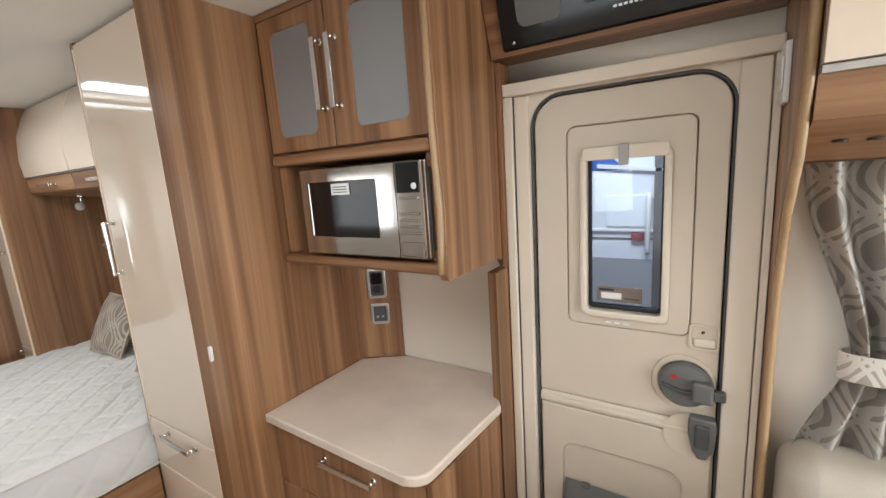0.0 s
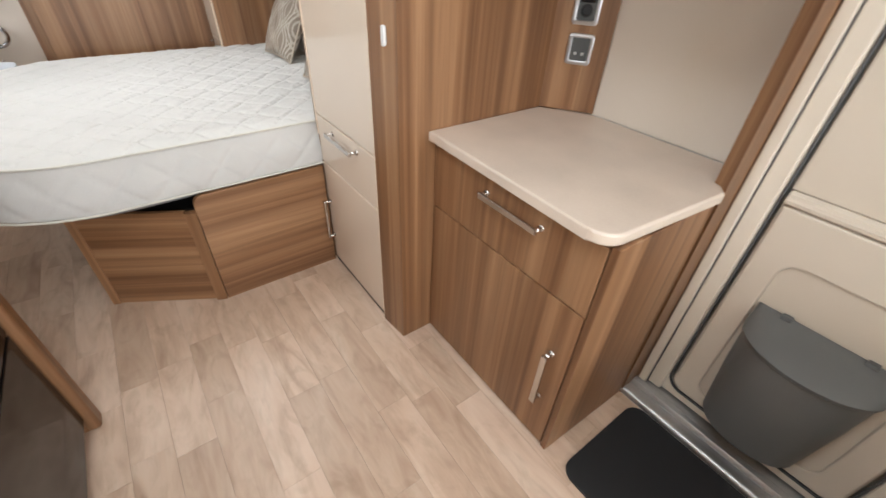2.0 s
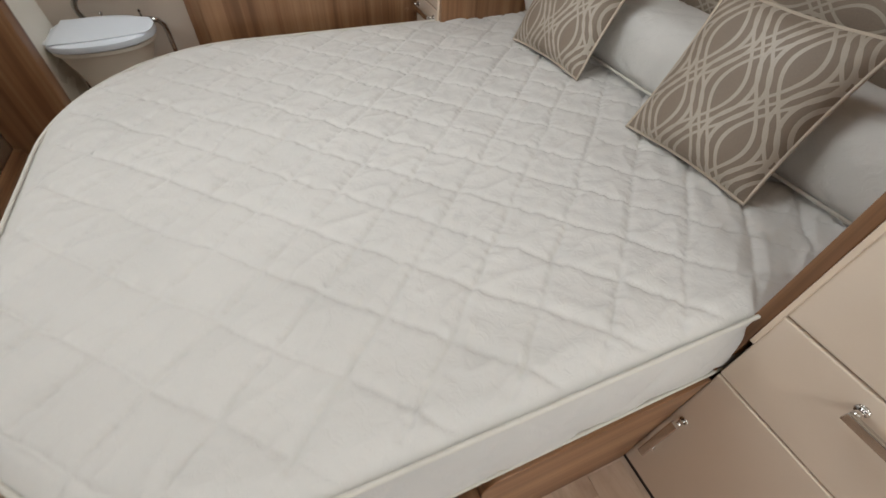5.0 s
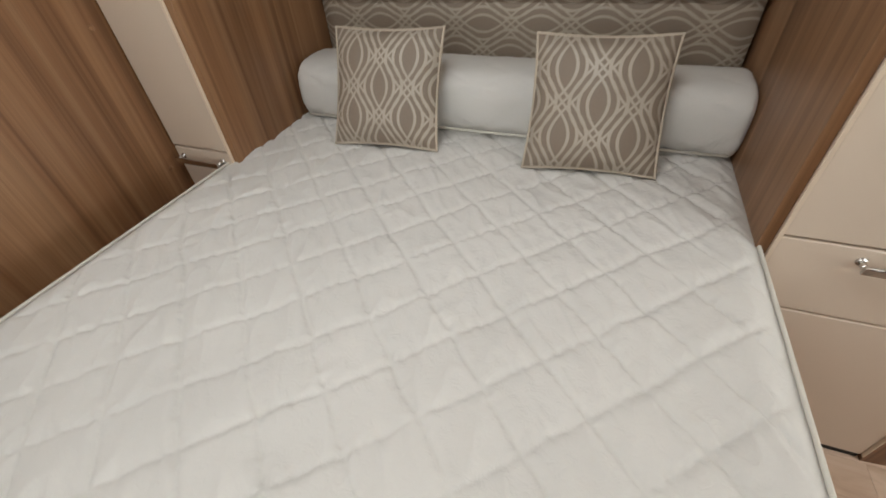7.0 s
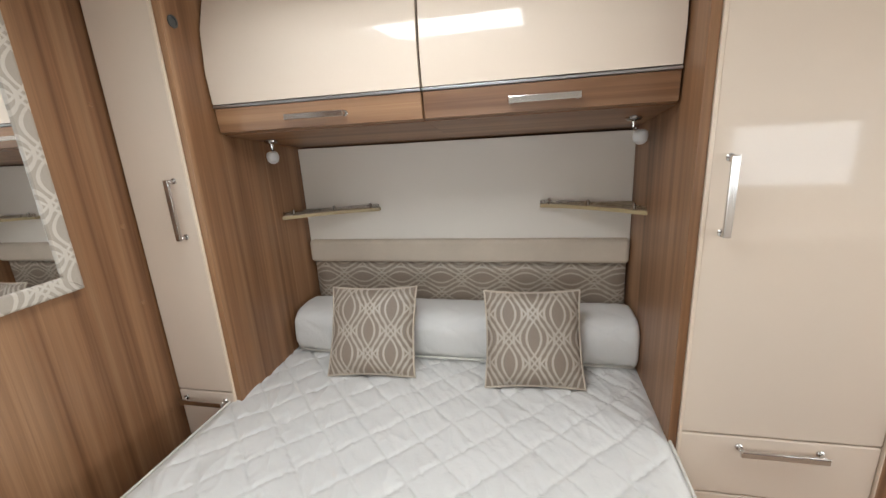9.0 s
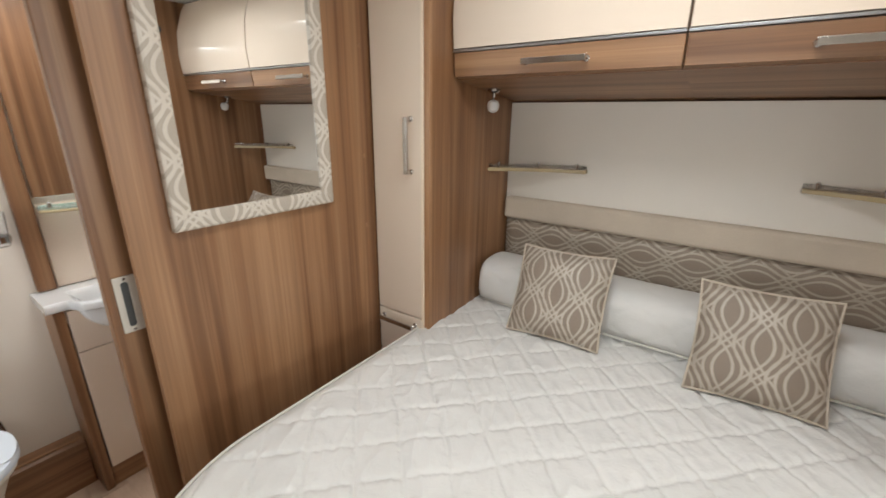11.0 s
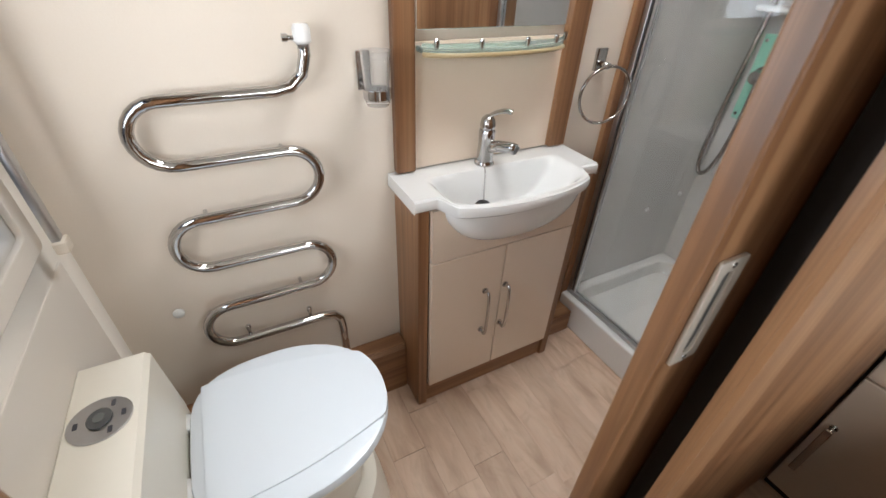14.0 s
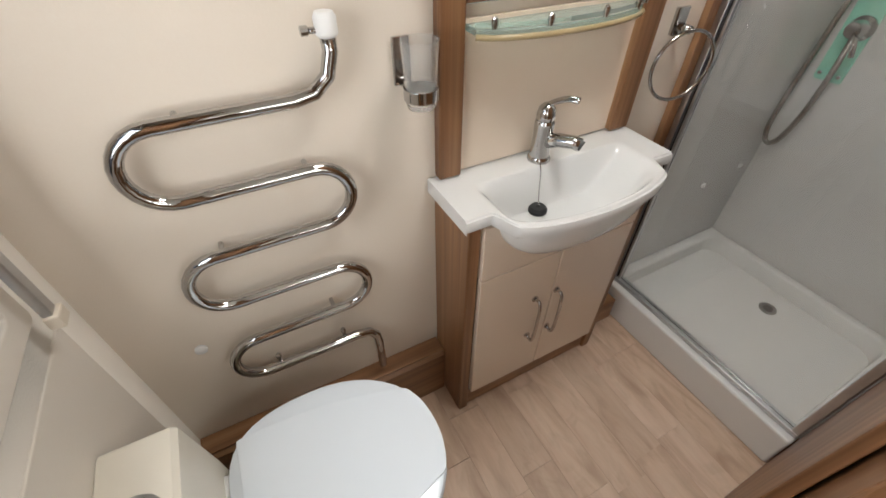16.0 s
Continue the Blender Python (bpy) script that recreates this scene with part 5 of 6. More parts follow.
# ---- washroom ----
def vanity():
    t = thing("vanity_cabinet", (-2.03, -1.19, 0.0), "cream washroom vanity cabinet in a walnut surround", "vanity")
    f = -1.952
    part("side_panel", box(-2.118, -1.962, -1.462, -1.432, 0.0, 0.765, 0.003), wood_v, t)
    part("side_panel", box(-2.118, -1.962, -0.945, -0.915, 0.0, 0.765, 0.003), wood_v, t)
    part("carcass", box(-2.118, f - 0.019, -1.431, -0.946, 0.09, 0.655, 0.0), black, t)
    part("plinth", box(-2.118, -1.972, -1.431, -0.946, 0.0, 0.088, 0.002), wood_y, t)
    scoop = [(-1.192 - 0.198 * math.cos(math.pi * k / 16), 0.762 - 0.096 * math.sin(math.pi * k / 16) ** 0.75) for k in range(17)]
    part("top_fascia", prism([(-1.428, 0.606), (-0.949, 0.606), (-0.949, 0.762)] + scoop[::-1] + [(-1.428, 0.762)], "x", f - 0.018, f, 0.0), cream, t, "glossy cream fascia")
    for y0, y1, hy in ((-1.428, -1.192, -1.250), (-1.188, -0.949, -1.178)):
        d = part("door", box(f - 0.018, f, y0, y1, 0.100, 0.601, 0.002), cream, t, "glossy cream door")
        hb = tube(smooth_line([(f, hy, 0.290), (f + 0.024, hy, 0.292), (f + 0.029, hy, 0.370), (f + 0.024, hy, 0.450), (f, hy, 0.452)], 6), 0.0048, 8)
        part("handle", hb, chrome, d, "slim chrome bow handle")
        for z in (0.290, 0.452):
            part("handle_foot", lathe([(0.010, f), (0.010, f + 0.004), (0.004, f + 0.005)], (0, hy, z), "x", 12), chrome, d)
    for y0, y1 in ((-1.460, -1.408), (-0.976, -0.916)):
        part("upright", box(-2.118, -2.092, y0, y1, 0.806, Z_TOP - 0.002, 0.004), wood_v, t)
    part("splashback", box(-2.118, -2.110, -1.403, -0.959, 0.806, 1.105, 0.001), cream, t, "glossy cream splashback")


vanity()


def basin():
    t = thing("wash_basin", (-2.03, -1.195, 0.765), "white ceramic wash basin with bowed front and side ledges", "basin")
    yc, hw = -1.196, 0.282
    top, low = 0.802, 0.768

    def front(u):
        """Front edge x for u from -1 to 1 across the basin."""
        a = abs(u)
        if a > 0.80:
            return -1.948
        s = min(1.0, (0.80 - a) / 0.10)
        s = s * s * (3 - 2 * s)
        return -1.948 + s * (0.016 + 0.080 * math.sqrt(max(0.0, 1 - (a / 0.82) ** 2)))

    def ease(t):
        t = max(0.0, min(1.0, t))
        return t * t * (3 - 2 * t)

    n, k = 140, 60
    bm = bmesh.new()
    rows = []
    for i in range(n + 1):
        u = -1 + 2 * i / n
        y, xf = yc + hw * u, front(u)
        row = []
        for j in range(k + 1):
            v = j / k
            x = -2.117 + (xf + 2.117) * v
            # straight steep back, thin bowed front rim, a long slope towards the shower
            deep = ease((x + 2.050) / 0.034) * ease((xf - 0.013 - x) / 0.050) * ease((y - yc + 0.212) / 0.095) * ease((yc + 0.212 - y) / 0.120)
            z = top - 0.096 * deep ** 0.85
            if v > 0.97:
                z = top - 0.004
            row.append(bm.verts.new((x, y, z)))
        rows.append(row)
    for a, b in zip(rows, rows[1:]):
        for j in range(k):
            bm.faces.new((a[j], a[j + 1], b[j + 1], b[j]))
    # rolled rim and underside
    edge = [r[-1] for r in rows]
    prev = edge
    for dz, dx in ((-0.012, 0.003), (-0.028, 0.001), (-0.034, -0.006)):
        cur = [bm.verts.new((v.co.x + dx, v.co.y, top + dz)) for v in edge]
        for i in range(n):
            bm.faces.new((prev[i], cur[i], cur[i + 1], prev[i + 1]))
        prev = cur
    back = [bm.verts.new((-2.117, v.co.y, low)) for v in edge]
    for i in range(n):
        if abs(2 * i / n - 1) < 0.79:
            for v in (back[i], back[i + 1]):
                v.co.x = max(v.co.x, front((v.co.y - yc) / hw) - 0.018)
        bm.faces.new((prev[i], back[i], back[i + 1], prev[i + 1]))
    for i in (0, n):
        col = rows[i]
        face = list(col) + [bm.verts.new((-1.945, col[0].co.y, low)), bm.verts.new((-2.117, col[0].co.y, low))]
        bm.faces.new(face)
    bmesh.ops.recalc_face_normals(bm, faces=bm.faces)
    part("rim", bm, ceramic, t)
    # bowl belly
    bm = bmesh.new()
    rows = []
    for j in range(11):
        v = j / 10
        s = math.sqrt(max(0.0, 1 - v ** 2.1))
        z = low + 0.004 - 0.128 * v
        row = []
        for i in range(33):
            a = math.pi * i / 32
            yy = yc + 0.004 - 0.205 * math.cos(a) * (0.12 + 0.88 * s)
            row.append(bm.verts.new((-1.955 + 0.090 * math.sin(a) ** 0.7 * (0.04 + 0.96 * s), yy, z)))
        rows.append(row)
    for a, b in zip(rows, rows[1:]):
        for i in range(32):
            bm.faces.new((a[i], b[i], b[i + 1], a[i + 1]))
    bm.faces.new(rows[-1])
    bmesh.ops.recalc_face_normals(bm, faces=bm.faces)
    part("bowl", bm, ceramic, t)
    part("plug", lathe([(0.022, 0.0), (0.022, 0.008), (0.017, 0.013), (0.006, 0.014), (0.0005, 0.018)], (-2.008, yc - 0.052, 0.7075), "z", 18), rubber, t, "black rubber plug")
    part("overflow", lathe([(0.012, 0.0), (0.012, 0.006), (0.008, 0.007), (0.007, 0.002)], (-2.066, yc + 0.014, 0.768), "x", 16), chrome, t)
    part("plug_chain", tube(smooth_line([(-2.052, yc - 0.030, 0.806), (-2.040, yc - 0.034, 0.790), (-2.028, yc - 0.040, 0.750), (-2.014, yc - 0.048, 0.728), (-2.008, yc - 0.052, 0.7245)], 8), 0.0014, 5), chrome, t)


basin()


def tap():
    t = thing("basin_tap", (-2.078, -1.213, 0.802), "chrome single-lever mixer tap on the basin", "tap")
    x, y = -2.074, -1.213
    part("body", lathe([(0.027, 0.802), (0.027, 0.808), (0.023, 0.814), (0.021, 0.86), (0.022, 0.892), (0.020, 0.898)], (x, y, 0), "z", 22), chrome, t)
    tx, ty = math.cos(0.5), math.sin(0.5)
    part("spout", tube([(x + d * tx, y + d * ty, z) for d, z in ((0.010, 0.850), (0.040, 0.860), (0.072, 0.864), (0.086, 0.862))], [0.017, 0.0155, 0.0145, 0.0145], 14), chrome, t)
    part("aerator", tube([(x + d * tx, y + d * ty, z) for d, z in ((0.0845, 0.8622), (0.091, 0.860))], 0.0115, 12), dark_plastic, t)
    part("lever_cap", lathe([(0.019, 0.8985), (0.021, 0.910), (0.017, 0.926), (0.008, 0.934), (0.0005, 0.936)], (x, y, 0), "z", 20), chrome, t)
    part("lever", tube(smooth_line([(x + d * tx, y + d * ty, z) for d, z in ((-0.004, 0.926), (0.018, 0.942), (0.042, 0.952), (0.064, 0.953))], 5), 0.0075, 10, flat=0.55), chrome, t)


tap()


def mirror_cabinet():
    t = thing("washroom_mirror", (-2.10, -1.18, 1.12), "washroom mirror over a bowed green glass shelf", "mirror")
    part("glass", box(-2.117, -2.104, -1.4025, -0.9595, 1.128, 1.90, 0.002), mirror, t)


mirror_cabinet()


def glass_shelf():
    t = thing("glass_shelf", (-2.07, -1.18, 1.09), "bowed green glass shelf with chrome studs and wood edge", "shelf")
    curve = []
    for i in range(17):
        u = -1 + i / 8
        curve.append((-2.092 + 0.062 * math.sqrt(max(0.0, 1 - u * u * 0.92)), -1.204 + 0.196 * u))
    pts = [(-2.110, curve[0][1])] + curve + [(-2.110, curve[-1][1])]
    part("board", prism(pts, "z", 1.086, 1.098, 0.002), mint_clear, t, "green tinted glass board")
    part("wood_edge", tube([(x, y, 1.084) for x, y in curve], 0.0055, 8), shelf_tint, t)
    bm = bmesh.new()
    lo = [bm.verts.new((x - 0.004, y, 1.099)) for x, y in curve]
    hi = [bm.verts.new((x - 0.004, y, 1.107)) for x, y in curve]
    for i in range(16):
        bm.faces.new((lo[i], lo[i + 1], hi[i + 1], hi[i]))
    bmesh.ops.solidify(bm, geom=bm.faces[:], thickness=0.003)
    part("gallery", bm, mint_clear, t, "green tinted glass gallery")
    for i in (1, 5, 10, 14, 16):
        x, y = curve[i]
        part("stud", lathe([(0.0005, 1.118), (0.0055, 1.115), (0.006, 1.107), (0.0045, 1.1025), (0.0045, 1.0985)], (x + 0.002, y, 0), "z", 10), chrome, t)


glass_shelf()


def towel_rail():
    t = thing("towel_rail", (-2.09, -1.81, 0.25), "serpentine chrome heated towel rail on the rear wall", "towel rail")
    x, yl, yr, r = -2.083, -1.914, -1.714, 0.061
    pts = [(x, -1.647, 1.120), (x, -1.647, 1.096), (x, -1.657, 1.062), (x, -1.682, 1.040), (x, -1.714, 1.034)]
    z = 1.034
    for k in range(5):
        c, s = (yl, -1) if k % 2 == 0 else (yr, 1)
        for i in range(0, 13):
            a = math.pi * i / 12
            pts.append((x, c + s * r * math.sin(a), z - r + r * math.cos(a)))
        z -= 2 * r
    pts += [(x, -1.705, z), (x, -1.672, z - 0.008), (x, -1.656, z - 0.030), (x, -1.652, z - 0.065), (x, -1.652, 0.250)]
    pipe = part("pipe", tube(pts, 0.0118, 14), chrome, t, "bent chrome pipe")
    part("valve_cap", lathe([(0.013, 1.116), (0.0165, 1.120), (0.0165, 1.142), (0.013, 1.149), (0.0005, 1.150)], (x, -1.647, 0), "z", 18), white_plastic, t, "translucent white valve cap")
    part("valve_stem", tube([(x, -1.650, 1.125), (x, -1.676, 1.127)], 0.0045, 8), chrome, t)
    part("valve_tip", lathe([(0.007, -1.684), (0.007, -1.674), (0.004, -1.672)], (x, 0, 1.127), "y", 10), chrome, t)
    for y in (-1.890, -1.735):
        part("bleed_stem", tube([(x, y, 0.434), (x, y, 0.462)], 0.0038, 8), chrome, t)
        part("bleed_screw", lathe([(0.006, 0.456), (0.0065, 0.466), (0.004, 0.469)], (x, y, 0), "z", 10), chrome, t)
    for y, zz in ((-1.88, 1.034), (-1.72, 0.912), (-1.90, 0.790), (-1.74, 0.546)):
        part("wall_stay", tube([(x, y, zz), (-2.119, y, zz)], 0.005, 8), chrome, t)


towel_rail()

knob = thing("wall_button", (-2.12, -2.026, 0.537), "small round white plastic wall button", "wall button")
part("button", lathe([(0.0125, -2.1195), (0.0125, -2.114), (0.009, -2.111), (0.0005, -2.110)], (0, -2.026, 0.537), "x", 18), white_plastic, knob)


def tumbler():
    t = thing("tumbler_holder", (-2.08, -1.535, 0.98), "frosted clear tumbler in a chrome wall holder", "tumbler")
    x, y = -2.052, -1.515
    part("wall_plate", box(-2.1195, -2.112, -1.537, -1.507, 1.013, 1.093, 0.002), chrome, t)
    part("arm", box(-2.113, -2.080, -1.528, -1.516, 1.013, 1.027, 0.002), chrome, t)
    part("ring", ring([(x + 0.030 * math.cos(2 * math.pi * i / 24), y + 0.030 * math.sin(2 * math.pi * i / 24)) for i in range(24)],
                      [(x + 0.0265 * math.cos(2 * math.pi * i / 24), y + 0.0265 * math.sin(2 * math.pi * i / 24)) for i in range(24)], "z", 1.010, 1.030, bevel=0.001), chrome, t)
    bm = bmesh.new()
    lathe([(0.0235, 0.996), (0.026, 1.003), (0.0262, 1.028), (0.031, 1.103), (0.0285, 1.103), (0.0238, 1.028), (0.0215, 1.004), (0.0005, 1.003)], (x, y, 0), "z", 24, bm)
    part("glass", bm, frosted_tumbler, t, "frosted clear plastic tumbler")


tumbler()


def towel_ring():
    t = thing("towel_ring", (-2.10, -0.80, 1.03), "chrome towel ring on a square wall plate", "towel ring")
    part("plate", box(-2.1195, -2.108, -0.842, -0.804, 1.006, 1.066, 0.003), chrome, t)
    part("stub", tube([(-2.109, -0.823, 1.026), (-2.078, -0.823, 1.024)], 0.009, 12), chrome, t)
    c = Vector((-2.072, -0.816, 0.945))
    part("ring", tube([c + Vector((0.020 * math.sin(a), 0.076 * math.sin(a), 0.080 * math.cos(a))) for a in [2 * math.pi * i / 40 for i in range(40)]], 0.0045, 8, True), chrome, t)


towel_ring()


def toilet():
    t = thing("toilet", (-1.77, -1.86, 0.0), "white cassette toilet with closed lid", "toilet")
    cx = -1.762

    def egg(scale, y0=-2.022, y1=-1.642, half=0.180, n=40):
        """Flat back at y0, round front at y1."""
        out = []
        cy = y0 + (y1 - y0) * 0.46
        for i in range(n):
            a = 2 * math.pi * i / n
            s, c = math.sin(a), math.cos(a)
            if s >= 0:
                y = cy + (y1 - cy) * s
                x = half * abs(c) ** 0.92 * (1 if c > 0 else -1)
            else:
                y = cy + (cy - y0) * (-(abs(s) ** 0.75))
                x = half * (0.62 + 0.38 * abs(c) ** 0.6) * abs(c) ** 0.30 * (1 if c > 0 else -1)
            out.append((cx + x * scale, cy + (y - cy) * scale))
        return out

    def loft(levels, mat, name, label=""):
        bm = bmesh.new()
        rows = [[bm.verts.new((x, y, z)) for x, y in pts] for pts, z in levels]
        for a, b in zip(rows, rows[1:]):
            for i in range(len(a)):
                j = (i + 1) % len(a)
                bm.faces.new((a[i], a[j], b[j], b[i]))
        bm.faces.new(rows[0][::-1])
        bm.faces.new(rows[-1])
        bmesh.ops.recalc_face_normals(bm, faces=bm.faces)
        return part(name, bm, mat, t, label)

    loft([(egg(0.97), 0.470), (egg(1.0), 0.474), (egg(1.0), 0.488), (egg(0.985), 0.494), (egg(0.93), 0.497), (egg(0.6), 0.498), (egg(0.2), 0.498)], lid_white, "lid", "glossy cool white lid")
    field = []
    for x, y in egg(0.992, n=80):
        u = (y + 2.022) / 0.380
        w = 0.138 - 0.056 * u + 0.020 * math.sin(math.pi * u)
        field.append((min(cx + w, max(cx - w, x)), max(y, -1.996)))
    part("lid_field", prism(field, "z", 0.490, 0.5015, 0.0), lid_white, t, "raised middle of the lid")
    loft([(egg(0.90), 0.452), (egg(0.96), 0.455), (egg(0.96), 0.468), (egg(0.92), 0.4695)], toilet_white, "seat")
    loft([(egg(0.62, half=0.20), 0.225), (egg(0.64, half=0.19), 0.27), (egg(0.72), 0.36), (egg(0.84), 0.42), (egg(0.90), 0.451)], toilet_white, "bowl")
    loft([(egg(0.985, y1=-1.652), 0.0), (egg(0.985, y1=-1.652), 0.04), (egg(0.93, y1=-1.655), 0.16), (egg(0.88, y1=-1.66), 0.215), (egg(0.66), 0.232)], toilet_white, "pedestal")
    for x in (cx - 0.07, cx + 0.07):
        part("hinge", tube([(x - 0.018, -2.026, 0.482), (x + 0.018, -2.026, 0.482)], 0.010, 10), white_plastic, t)
    part("flush_lever", tube([(-1.935, -1.80, 0.30), (-1.955, -1.78, 0.30), (-1.960, -1.74, 0.29)], 0.008, 8), dark_plastic, t)


toilet()


def cistern():
    t = thing("toilet_console", (-1.77, -2.10, 0.0), "cream toilet flush console with oval control panel", "toilet console")
    part("housing", prism([(-2.148, 0.0), (-2.026, 0.0), (-2.026, 0.50), (-2.036, 0.652), (-2.044, 0.660), (-2.140, 0.660), (-2.148, 0.650)], "x", -1.880, -1.580, 0.005, 3), toilet_white, t)
    c = (-1.752, -2.094)
    dial = part("control_plate", prism([(c[0] + 0.041 * math.cos(2 * math.pi * i / 32), c[1] + 0.043 * math.sin(2 * math.pi * i / 32)) for i in range(32)], "z", 0.6602, 0.6635, 0.001), satin, t, "oval silver control plate")
    part("flush_button", prism([(c[0] + 0.019 * math.cos(2 * math.pi * i / 24), c[1] + 0.017 * math.sin(2 * math.pi * i / 24)) for i in range(24)], "z", 0.6636, 0.6670, 0.001), dark_plastic, dial)
    part("button_cap", prism([(c[0] + 0.009 * math.cos(2 * math.pi * i / 18), c[1] + 0.008 * math.sin(2 * math.pi * i / 18)) for i in range(18)], "z", 0.6671, 0.6685, 0.0005), grey_plastic, dial)
    for a in (30, 90, 150, 270):
        x, y = c[0] + 0.029 * math.cos(radians(a)), c[1] + 0.031 * math.sin(radians(a))
        part("mark", prism(rounded(x - 0.006, x + 0.006, y - 0.003, y + 0.003, 0.001, 2), "z", 0.6636, 0.6641), ink, dial)


cistern()


def washroom_window():
    t = thing("window_washroom", (-1.68, -2.15, 0.84), "washroom window with black rubber edge and cream blind frame", "window", "", "structure")
    part("blind_frame", ring(rounded(-2.015, -1.355, 0.835, 1.56, 0.012), rounded(-1.975, -1.395, 0.875, 1.52, 0.01), "y", -2.1495, -2.138, bevel=0.003), wall_white, t)
    part("blind_rail", box(-2.006, -1.984, -2.117, -2.104, 0.850, 1.54, 0.003), satin, t)
    part("rail_end", box(-2.010, -1.980, -2.118, -2.098, 0.828, 0.852, 0.004), door_trim, t)
    part("rubber_edge", ring(rounded(-1.955, -1.405, 0.885, 1.515, 0.10, 8), rounded(-1.925, -1.435, 0.915, 1.485, 0.085, 8), "y", -2.165, -2.138, bevel=0.008), rubber, t, "black rubber edge")
    pane = part("pane", prism(rounded(-1.93, -1.43, 0.91, 1.49, 0.085, 8), "y", -2.158, -2.154), smoke, t)
    pane.visible_shadow = False


washroom_window()
structure("access_panel", box(-2.05, -1.45, -2.1495, -2.145, 0.40, 0.78, 0.002), wall_white, "cream access panel under the washroom window", "panel")
ledge = structure("baseboard_washroom", prism([(X_REAR + 0.001, 0.0), (X_REAR + 0.062, 0.0), (X_REAR + 0.062, 0.195), (X_REAR + 0.050, 0.205), (X_REAR + 0.001, 0.205)], "y", -2.148, -1.464, 0.003), wood_y, "walnut veneer ledge under the towel rail", "skirting")
part("ledge_top", box(X_REAR + 0.001, X_REAR + 0.054, -2.148, -1.464, 0.2055, 0.214, 0.002), wood_y, ledge)
part("ledge_right", box(X_REAR + 0.001, X_REAR + 0.10, -0.913, -0.752, 0.0, 0.10, 0.003), wood_y, ledge)
part("heater_hole", lathe([(0.034, X_REAR + 0.0622), (0.034, X_REAR + 0.066), (0.029, X_REAR + 0.067), (0.028, X_REAR + 0.0625)], (0, -1.93, 0.14), "x", 20), dark_plastic, ledge)


# ---- shower ----
def shower():
    t = thing("shower_tray", (-1.75, -0.38, 0.0), "white acrylic shower tray with chrome drain", "shower tray")
    x0, x1, y0, y1 = -2.118, -1.398, -0.744, -0.102
    outer, inner = rounded(x0, x1, y0, y1, 0.01), rounded(x0 + 0.045, x1 - 0.03, y0 + 0.055, y1 - 0.035, 0.06)
    part("rim", ring(outer, inner, "z", 0.0, 0.140, bevel=0.008), tray_white, t)
    part("pan", prism(rounded(x0 + 0.04, x1 - 0.025, y0 + 0.05, y1 - 0.03, 0.05), "z", 0.02, 0.070), tray_white, t)
    d = part("drain", ring([(-1.735 + 0.030 * math.cos(2 * math.pi * i / 24), -0.250 + 0.030 * math.sin(2 * math.pi * i / 24)) for i in range(24)],
             [(-1.735 + 0.017 * math.cos(2 * math.pi * i / 24), -0.250 + 0.017 * math.sin(2 * math.pi * i / 24)) for i in range(24)], "z", 0.0702, 0.0745, bevel=0.001), chrome, t)
    part("drain_grate", lathe([(0.018, 0.0702), (0.018, 0.0720), (0.006, 0.0725), (0.0005, 0.0735)], (-1.735, -0.250, 0), "z", 18), dark_plastic, d)
    s = thing("shower_screen", (-1.75, -0.725, 0.14), "framed clear glass shower screen with silver profile", "shower screen")
    for xa, xb in ((-2.098, -2.078), (-2.070, -2.062), (-1.422, -1.400)):
        part("upright", box(xa, xb, -0.720, -0.690, 0.150, 1.93, 0.003), satin, s)
    part("seal", box(-2.0775, -2.0705, -0.713, -0.698, 0.150, 1.93, 0.0), rubber, s)
    part("bottom_rail", box(-2.098, -1.400, -0.722, -0.688, 0.1405, 0.158, 0.004), satin, s)
    part("top_rail", box(-2.098, -1.400, -0.722, -0.688, 1.932, Z_TOP - 0.002, 0.003), satin, s)
    pane = part("pane", box(-2.061, -1.423, -0.708, -0.703, 0.159, 1.931, 0.0), screen_glass, s, "clear glass pane")
    pane.visible_shadow = False
    structure("wall_shower_lining", box(-2.118, -1.40, -0.100, -0.004, 0.0, Z_TOP - 0.002, 0.001), shower_wall, "grey-white shower wall lining", "wall lining")
    structure("wall_shower_rear_lining", box(-2.1195, -2.112, -0.708, -0.101, 0.141, Z_TOP - 0.002, 0.0), shower_wall, "grey-white shower wall lining", "wall lining")
    structure("wall_shower_inner_lining", box(-1.399, -1.396, -0.708, -0.101, 0.141, Z_TOP - 0.002, 0.0), shower_wall, "grey-white shower wall lining", "wall lining")
    structure("wall_shower_post", box(-2.118, -2.099, -0.746, -0.712, 0.0, Z_TOP - 0.002, 0.003), wood_v, "walnut veneer strip beside the shower", "trim")
    m = thing("shower_mixer", (-2.02, -0.12, 0.82), "chrome shower mixer on a mint glass plate", "shower mixer")
    y = -0.100
    plate = part("glass_plate", prism(rounded(-2.075, -1.995, 0.800, 1.085, 0.006), "y", y - 0.012, y - 0.006, 0.002), mint, m, "mint green glass plate")
    for x, z in ((-2.062, 0.82), (-2.008, 0.82), (-2.062, 1.065), (-2.008, 1.065)):
        part("plate_screw", lathe([(0.0005, y - 0.018), (0.006, y - 0.016), (0.006, y - 0.0005)], (x, 0, z), "y", 10), chrome, plate)
    part("valve", lathe([(0.034, y - 0.013), (0.034, y - 0.020), (0.025, y - 0.03), (0.024, y - 0.060), (0.020, y - 0.068), (0.0005, y - 0.070)], (-2.025, 0, 0.955), "y", 22), chrome, m)
    part("lever", tube([(-2.020, y - 0.060, 0.955), (-1.995, y - 0.082, 0.925), (-1.985, y - 0.085, 0.895)], 0.008, 8, flat=0.6), chrome, m)
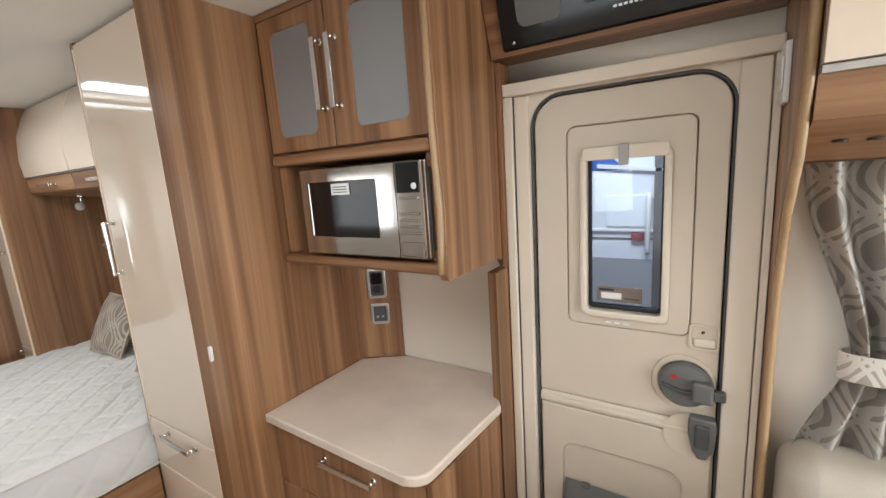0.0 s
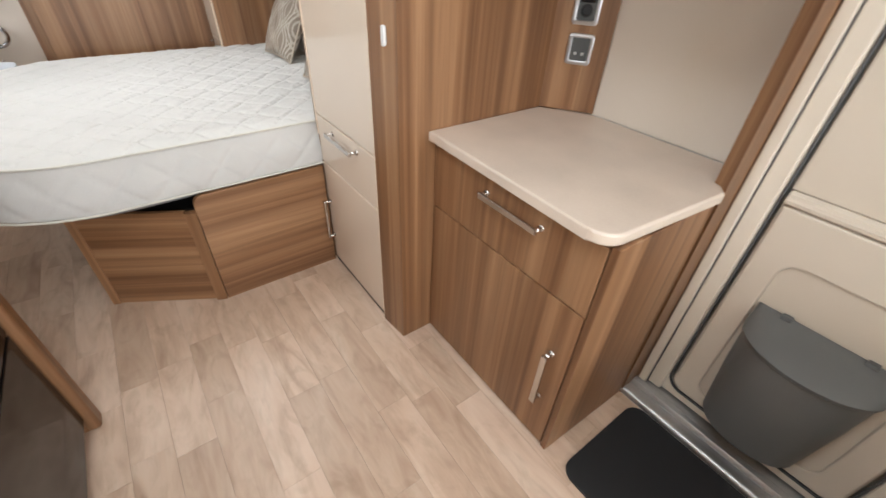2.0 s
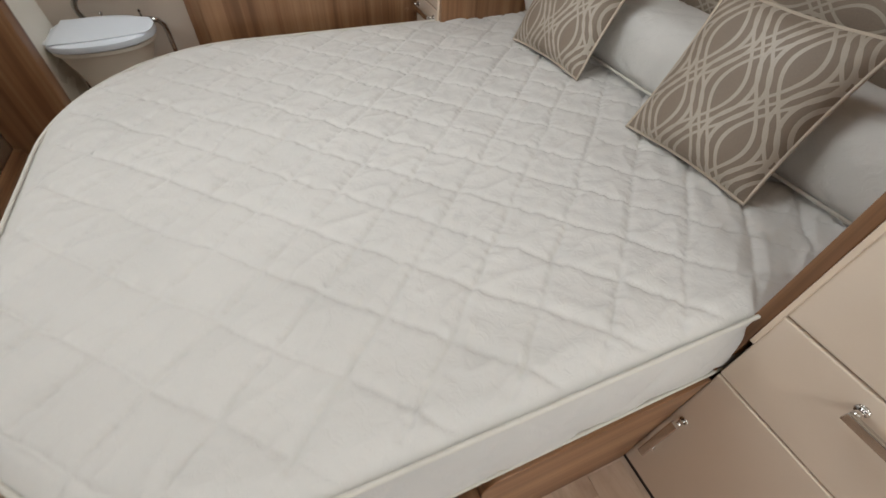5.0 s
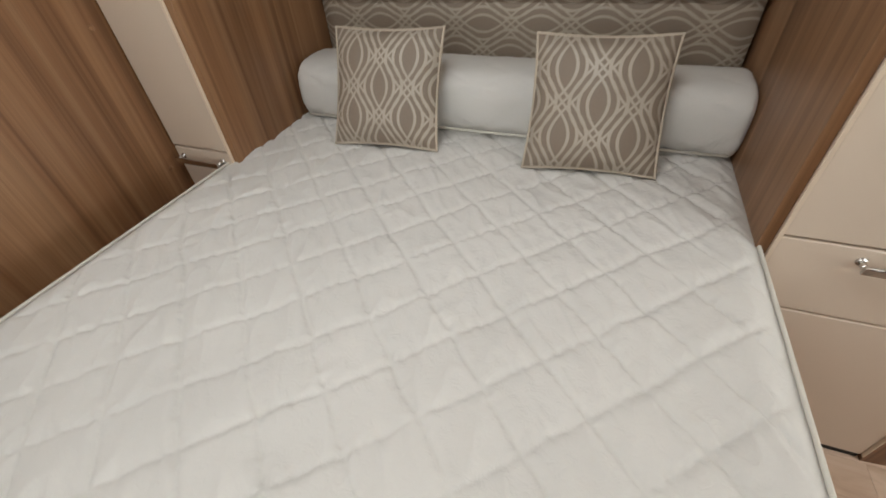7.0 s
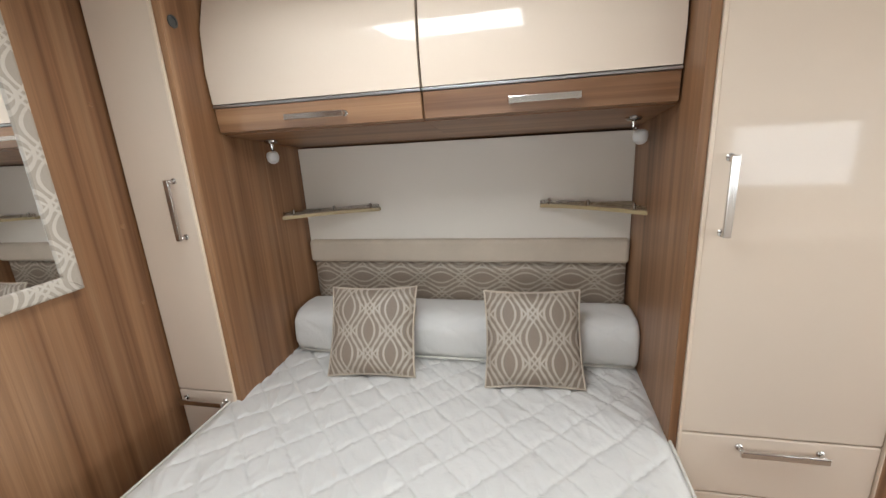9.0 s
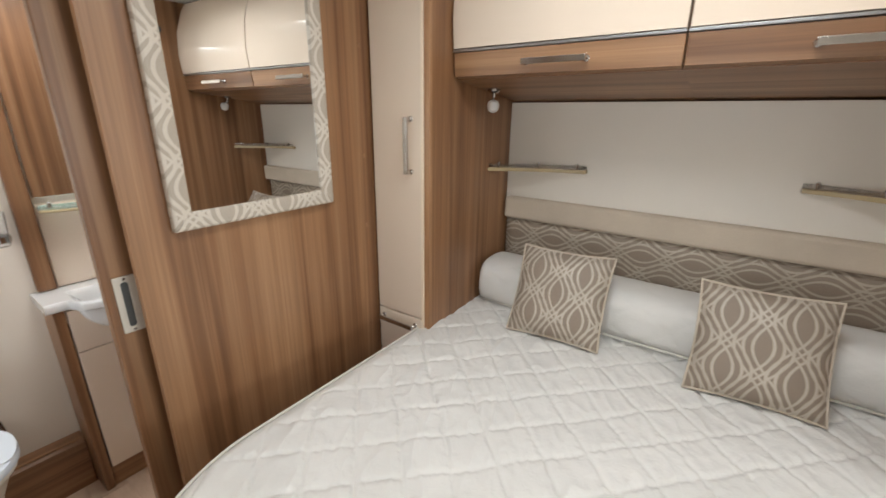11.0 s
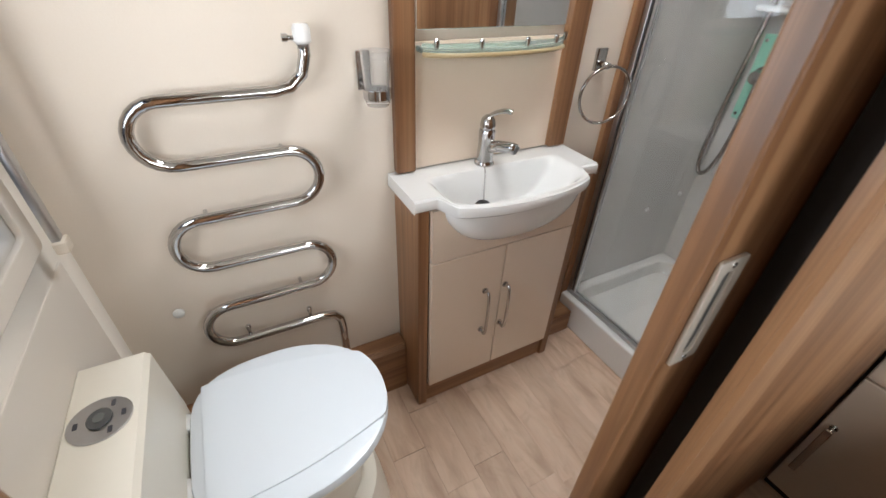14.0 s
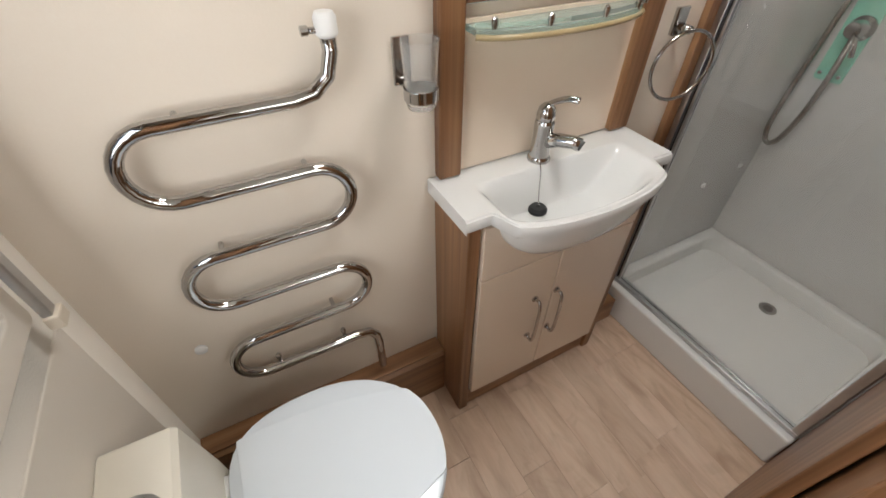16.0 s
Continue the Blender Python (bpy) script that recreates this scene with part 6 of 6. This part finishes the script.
    hose = smooth_line([(-2.025, y - 0.035, 0.940), (-2.018, y - 0.050, 0.83), (-2.025, y - 0.055, 0.70), (-2.048, y - 0.055, 0.605), (-2.078, y - 0.055, 0.580), (-2.100, y - 0.050, 0.625), (-2.099, y - 0.050, 0.75), (-2.088, y - 0.045, 0.95), (-2.076, y - 0.045, 1.12), (-2.066, y - 0.045, 1.25), (-2.060, y - 0.04, 1.40)], 8)
    part("hose", tube(hose, 0.0085, 10), steel, m, "steel spiral hose")
    part("shower_head", lathe([(0.012, 1.39), (0.014, 1.45), (0.030, 1.50), (0.032, 1.515), (0.0005, 1.518)], (-2.058, y - 0.04, 0), "z", 18), white_plastic, m)
    sh = thing("soap_shelf", (-2.06, -0.09, 1.13), "small white soap shelf on the shower wall", "shelf")
    part("tray", box(-2.105, -2.000, -0.185, -0.1005, 1.150, 1.166, 0.005, 3), white_plastic, sh)
    k = thing("wall_button", (-2.11, -0.17, 0.46), "small round white plastic wall button", "wall button")
    part("button", lathe([(0.0105, -2.1118), (0.0105, -2.106), (0.007, -2.103), (0.0005, -2.102)], (0, -0.17, 0.47), "x", 16), white_plastic, k)
    k = thing("wall_button", (-2.11, -0.37, 0.44), "small round white plastic wall button", "wall button")
    part("button", lathe([(0.0105, -2.1118), (0.0105, -2.106), (0.007, -2.103), (0.0005, -2.102)], (0, -0.36, 0.44), "x", 16), white_plastic, k)


shower()


# ---- outside, as seen through the door's window ----
ground = structure("ground", box(-60, 60, -60, 60, -0.75, -0.70, 0), mottled("grey_hardstanding", (0.24, 0.24, 0.25), 0.7, 0.1, 8, 0.6, 0.1), "grey hardstanding around the caravan", "ground")


def neighbour():
    t = thing("parked_caravan", (0.4, 5.2, -0.70), "white caravan with blue streak parked outside", "caravan")
    shell = mottled("white_caravan_shell", (0.70, 0.73, 0.78), 0.65, 0.05, 30, 1, 0.0)
    part("body", prism([(-4.5, -0.30), (3.2, -0.30), (3.4, 0.9), (3.0, 1.75), (2.2, 1.95), (-4.5, 1.95)], "y", 4.2, 6.4, 0.05, 3), shell, t)
    # blue streak, coloured in for a reflection in the door pane
    part("blue_streak", prism([(-4.4, 1.44), (0.60, 1.44), (1.20, 1.37), (1.26, 1.40), (1.05, 1.56), (-4.4, 1.70)], "y", 4.19, 4.199), mottled("blue_streak_tone", (0.03, 0.11, 0.40), 0.3, 0.05, 30, 1, 0.0), t, "blue streak standing in for a reflection in the pane")
    part("window", prism(rounded(-3.4, -1.3, 0.75, 1.30, 0.12), "y", 4.185, 4.20), black_gloss, t)
    part("skirt", prism([(-4.4, -0.28), (3.1, -0.28), (3.2, 0.32), (-4.4, 0.32)], "y", 4.185, 4.20), mottled("silver_skirt", (0.35, 0.36, 0.38), 0.35, 0.05, 20, 1, 0.0), t)
    part("pale_panel", prism(rounded(1.00, 1.47, 0.72, 1.10, 0.03), "y", 4.175, 4.199, 0.006), mottled("pale_panel_tone", (0.78, 0.83, 0.86), 0.4, 0.03, 20, 1, 0.0), t)
    part("belt_rail", box(-4.4, 3.2, 4.16, 4.199, 0.655, 0.690, 0.01), white_plastic, t)
    # grey strip laid on the shell for the shade line below the rail
    part("belt_shadow_gap", box(-4.4, 3.2, 4.188, 4.199, 0.560, 0.580, 0.0), grey_plastic, t)
    part("rear_lamp", box(1.29, 1.43, 4.14, 4.199, 0.545, 0.650, 0.012), mottled("dark_red_lamp", (0.22, 0.04, 0.06), 0.3, 0.1, 20, 2, 0.0), t)
    part("grab_rail", tube([(1.475, 4.15, 0.40), (1.475, 4.12, 0.43), (1.480, 4.12, 1.08), (1.480, 4.15, 1.11)], 0.028, 10), white_plastic, t)
    part("corner_moulding", box(1.53, 1.62, 4.15, 4.199, -0.25, 1.85, 0.01), grey_plastic, t)
    # white streak beside the blue one, for the same reflection
    part("white_streak", prism([(0.9, 1.44), (1.62, 1.36), (1.62, 1.40), (0.9, 1.49)], "y", 4.15, 4.185), white_plastic, t)
    for x in (-0.9, -0.1):
        part("wheel", lathe([(0.30, 4.22), (0.31, 4.16), (0.22, 4.15), (0.20, 4.17), (0.0005, 4.16)], (x, 0, -0.39), "y", 28), rubber, t)


neighbour()

# ---- floor planks ----
rng = random.Random(7)
PW = 0.1075
plank_meshes = {}


def plank_mesh(length):
    key = round(length, 2)
    if key not in plank_meshes:
        plank_meshes[key] = mesh_of("plank", box(0.0002, key - 0.0002, 0.0002, PW - 0.0002, -0.003, 0.0, 0.0003, 1), oak)
    return plank_meshes[key]


y = Y_OFF
while y < Y_NEAR - 0.01:
    x = X_REAR - rng.uniform(0.0, 0.4)
    while x < 2.4:
        step = rng.choice((0.28, 0.36, 0.46, 0.58))
        a, b = max(x, X_REAR), min(x + step, 2.45)
        if b - a > 0.05:
            ob = new("plank", plank_mesh(b - a))
            ob.parent = floor
            ob.location = (a, min(y, Y_NEAR - PW), 0.0)
        x += step
    y += PW
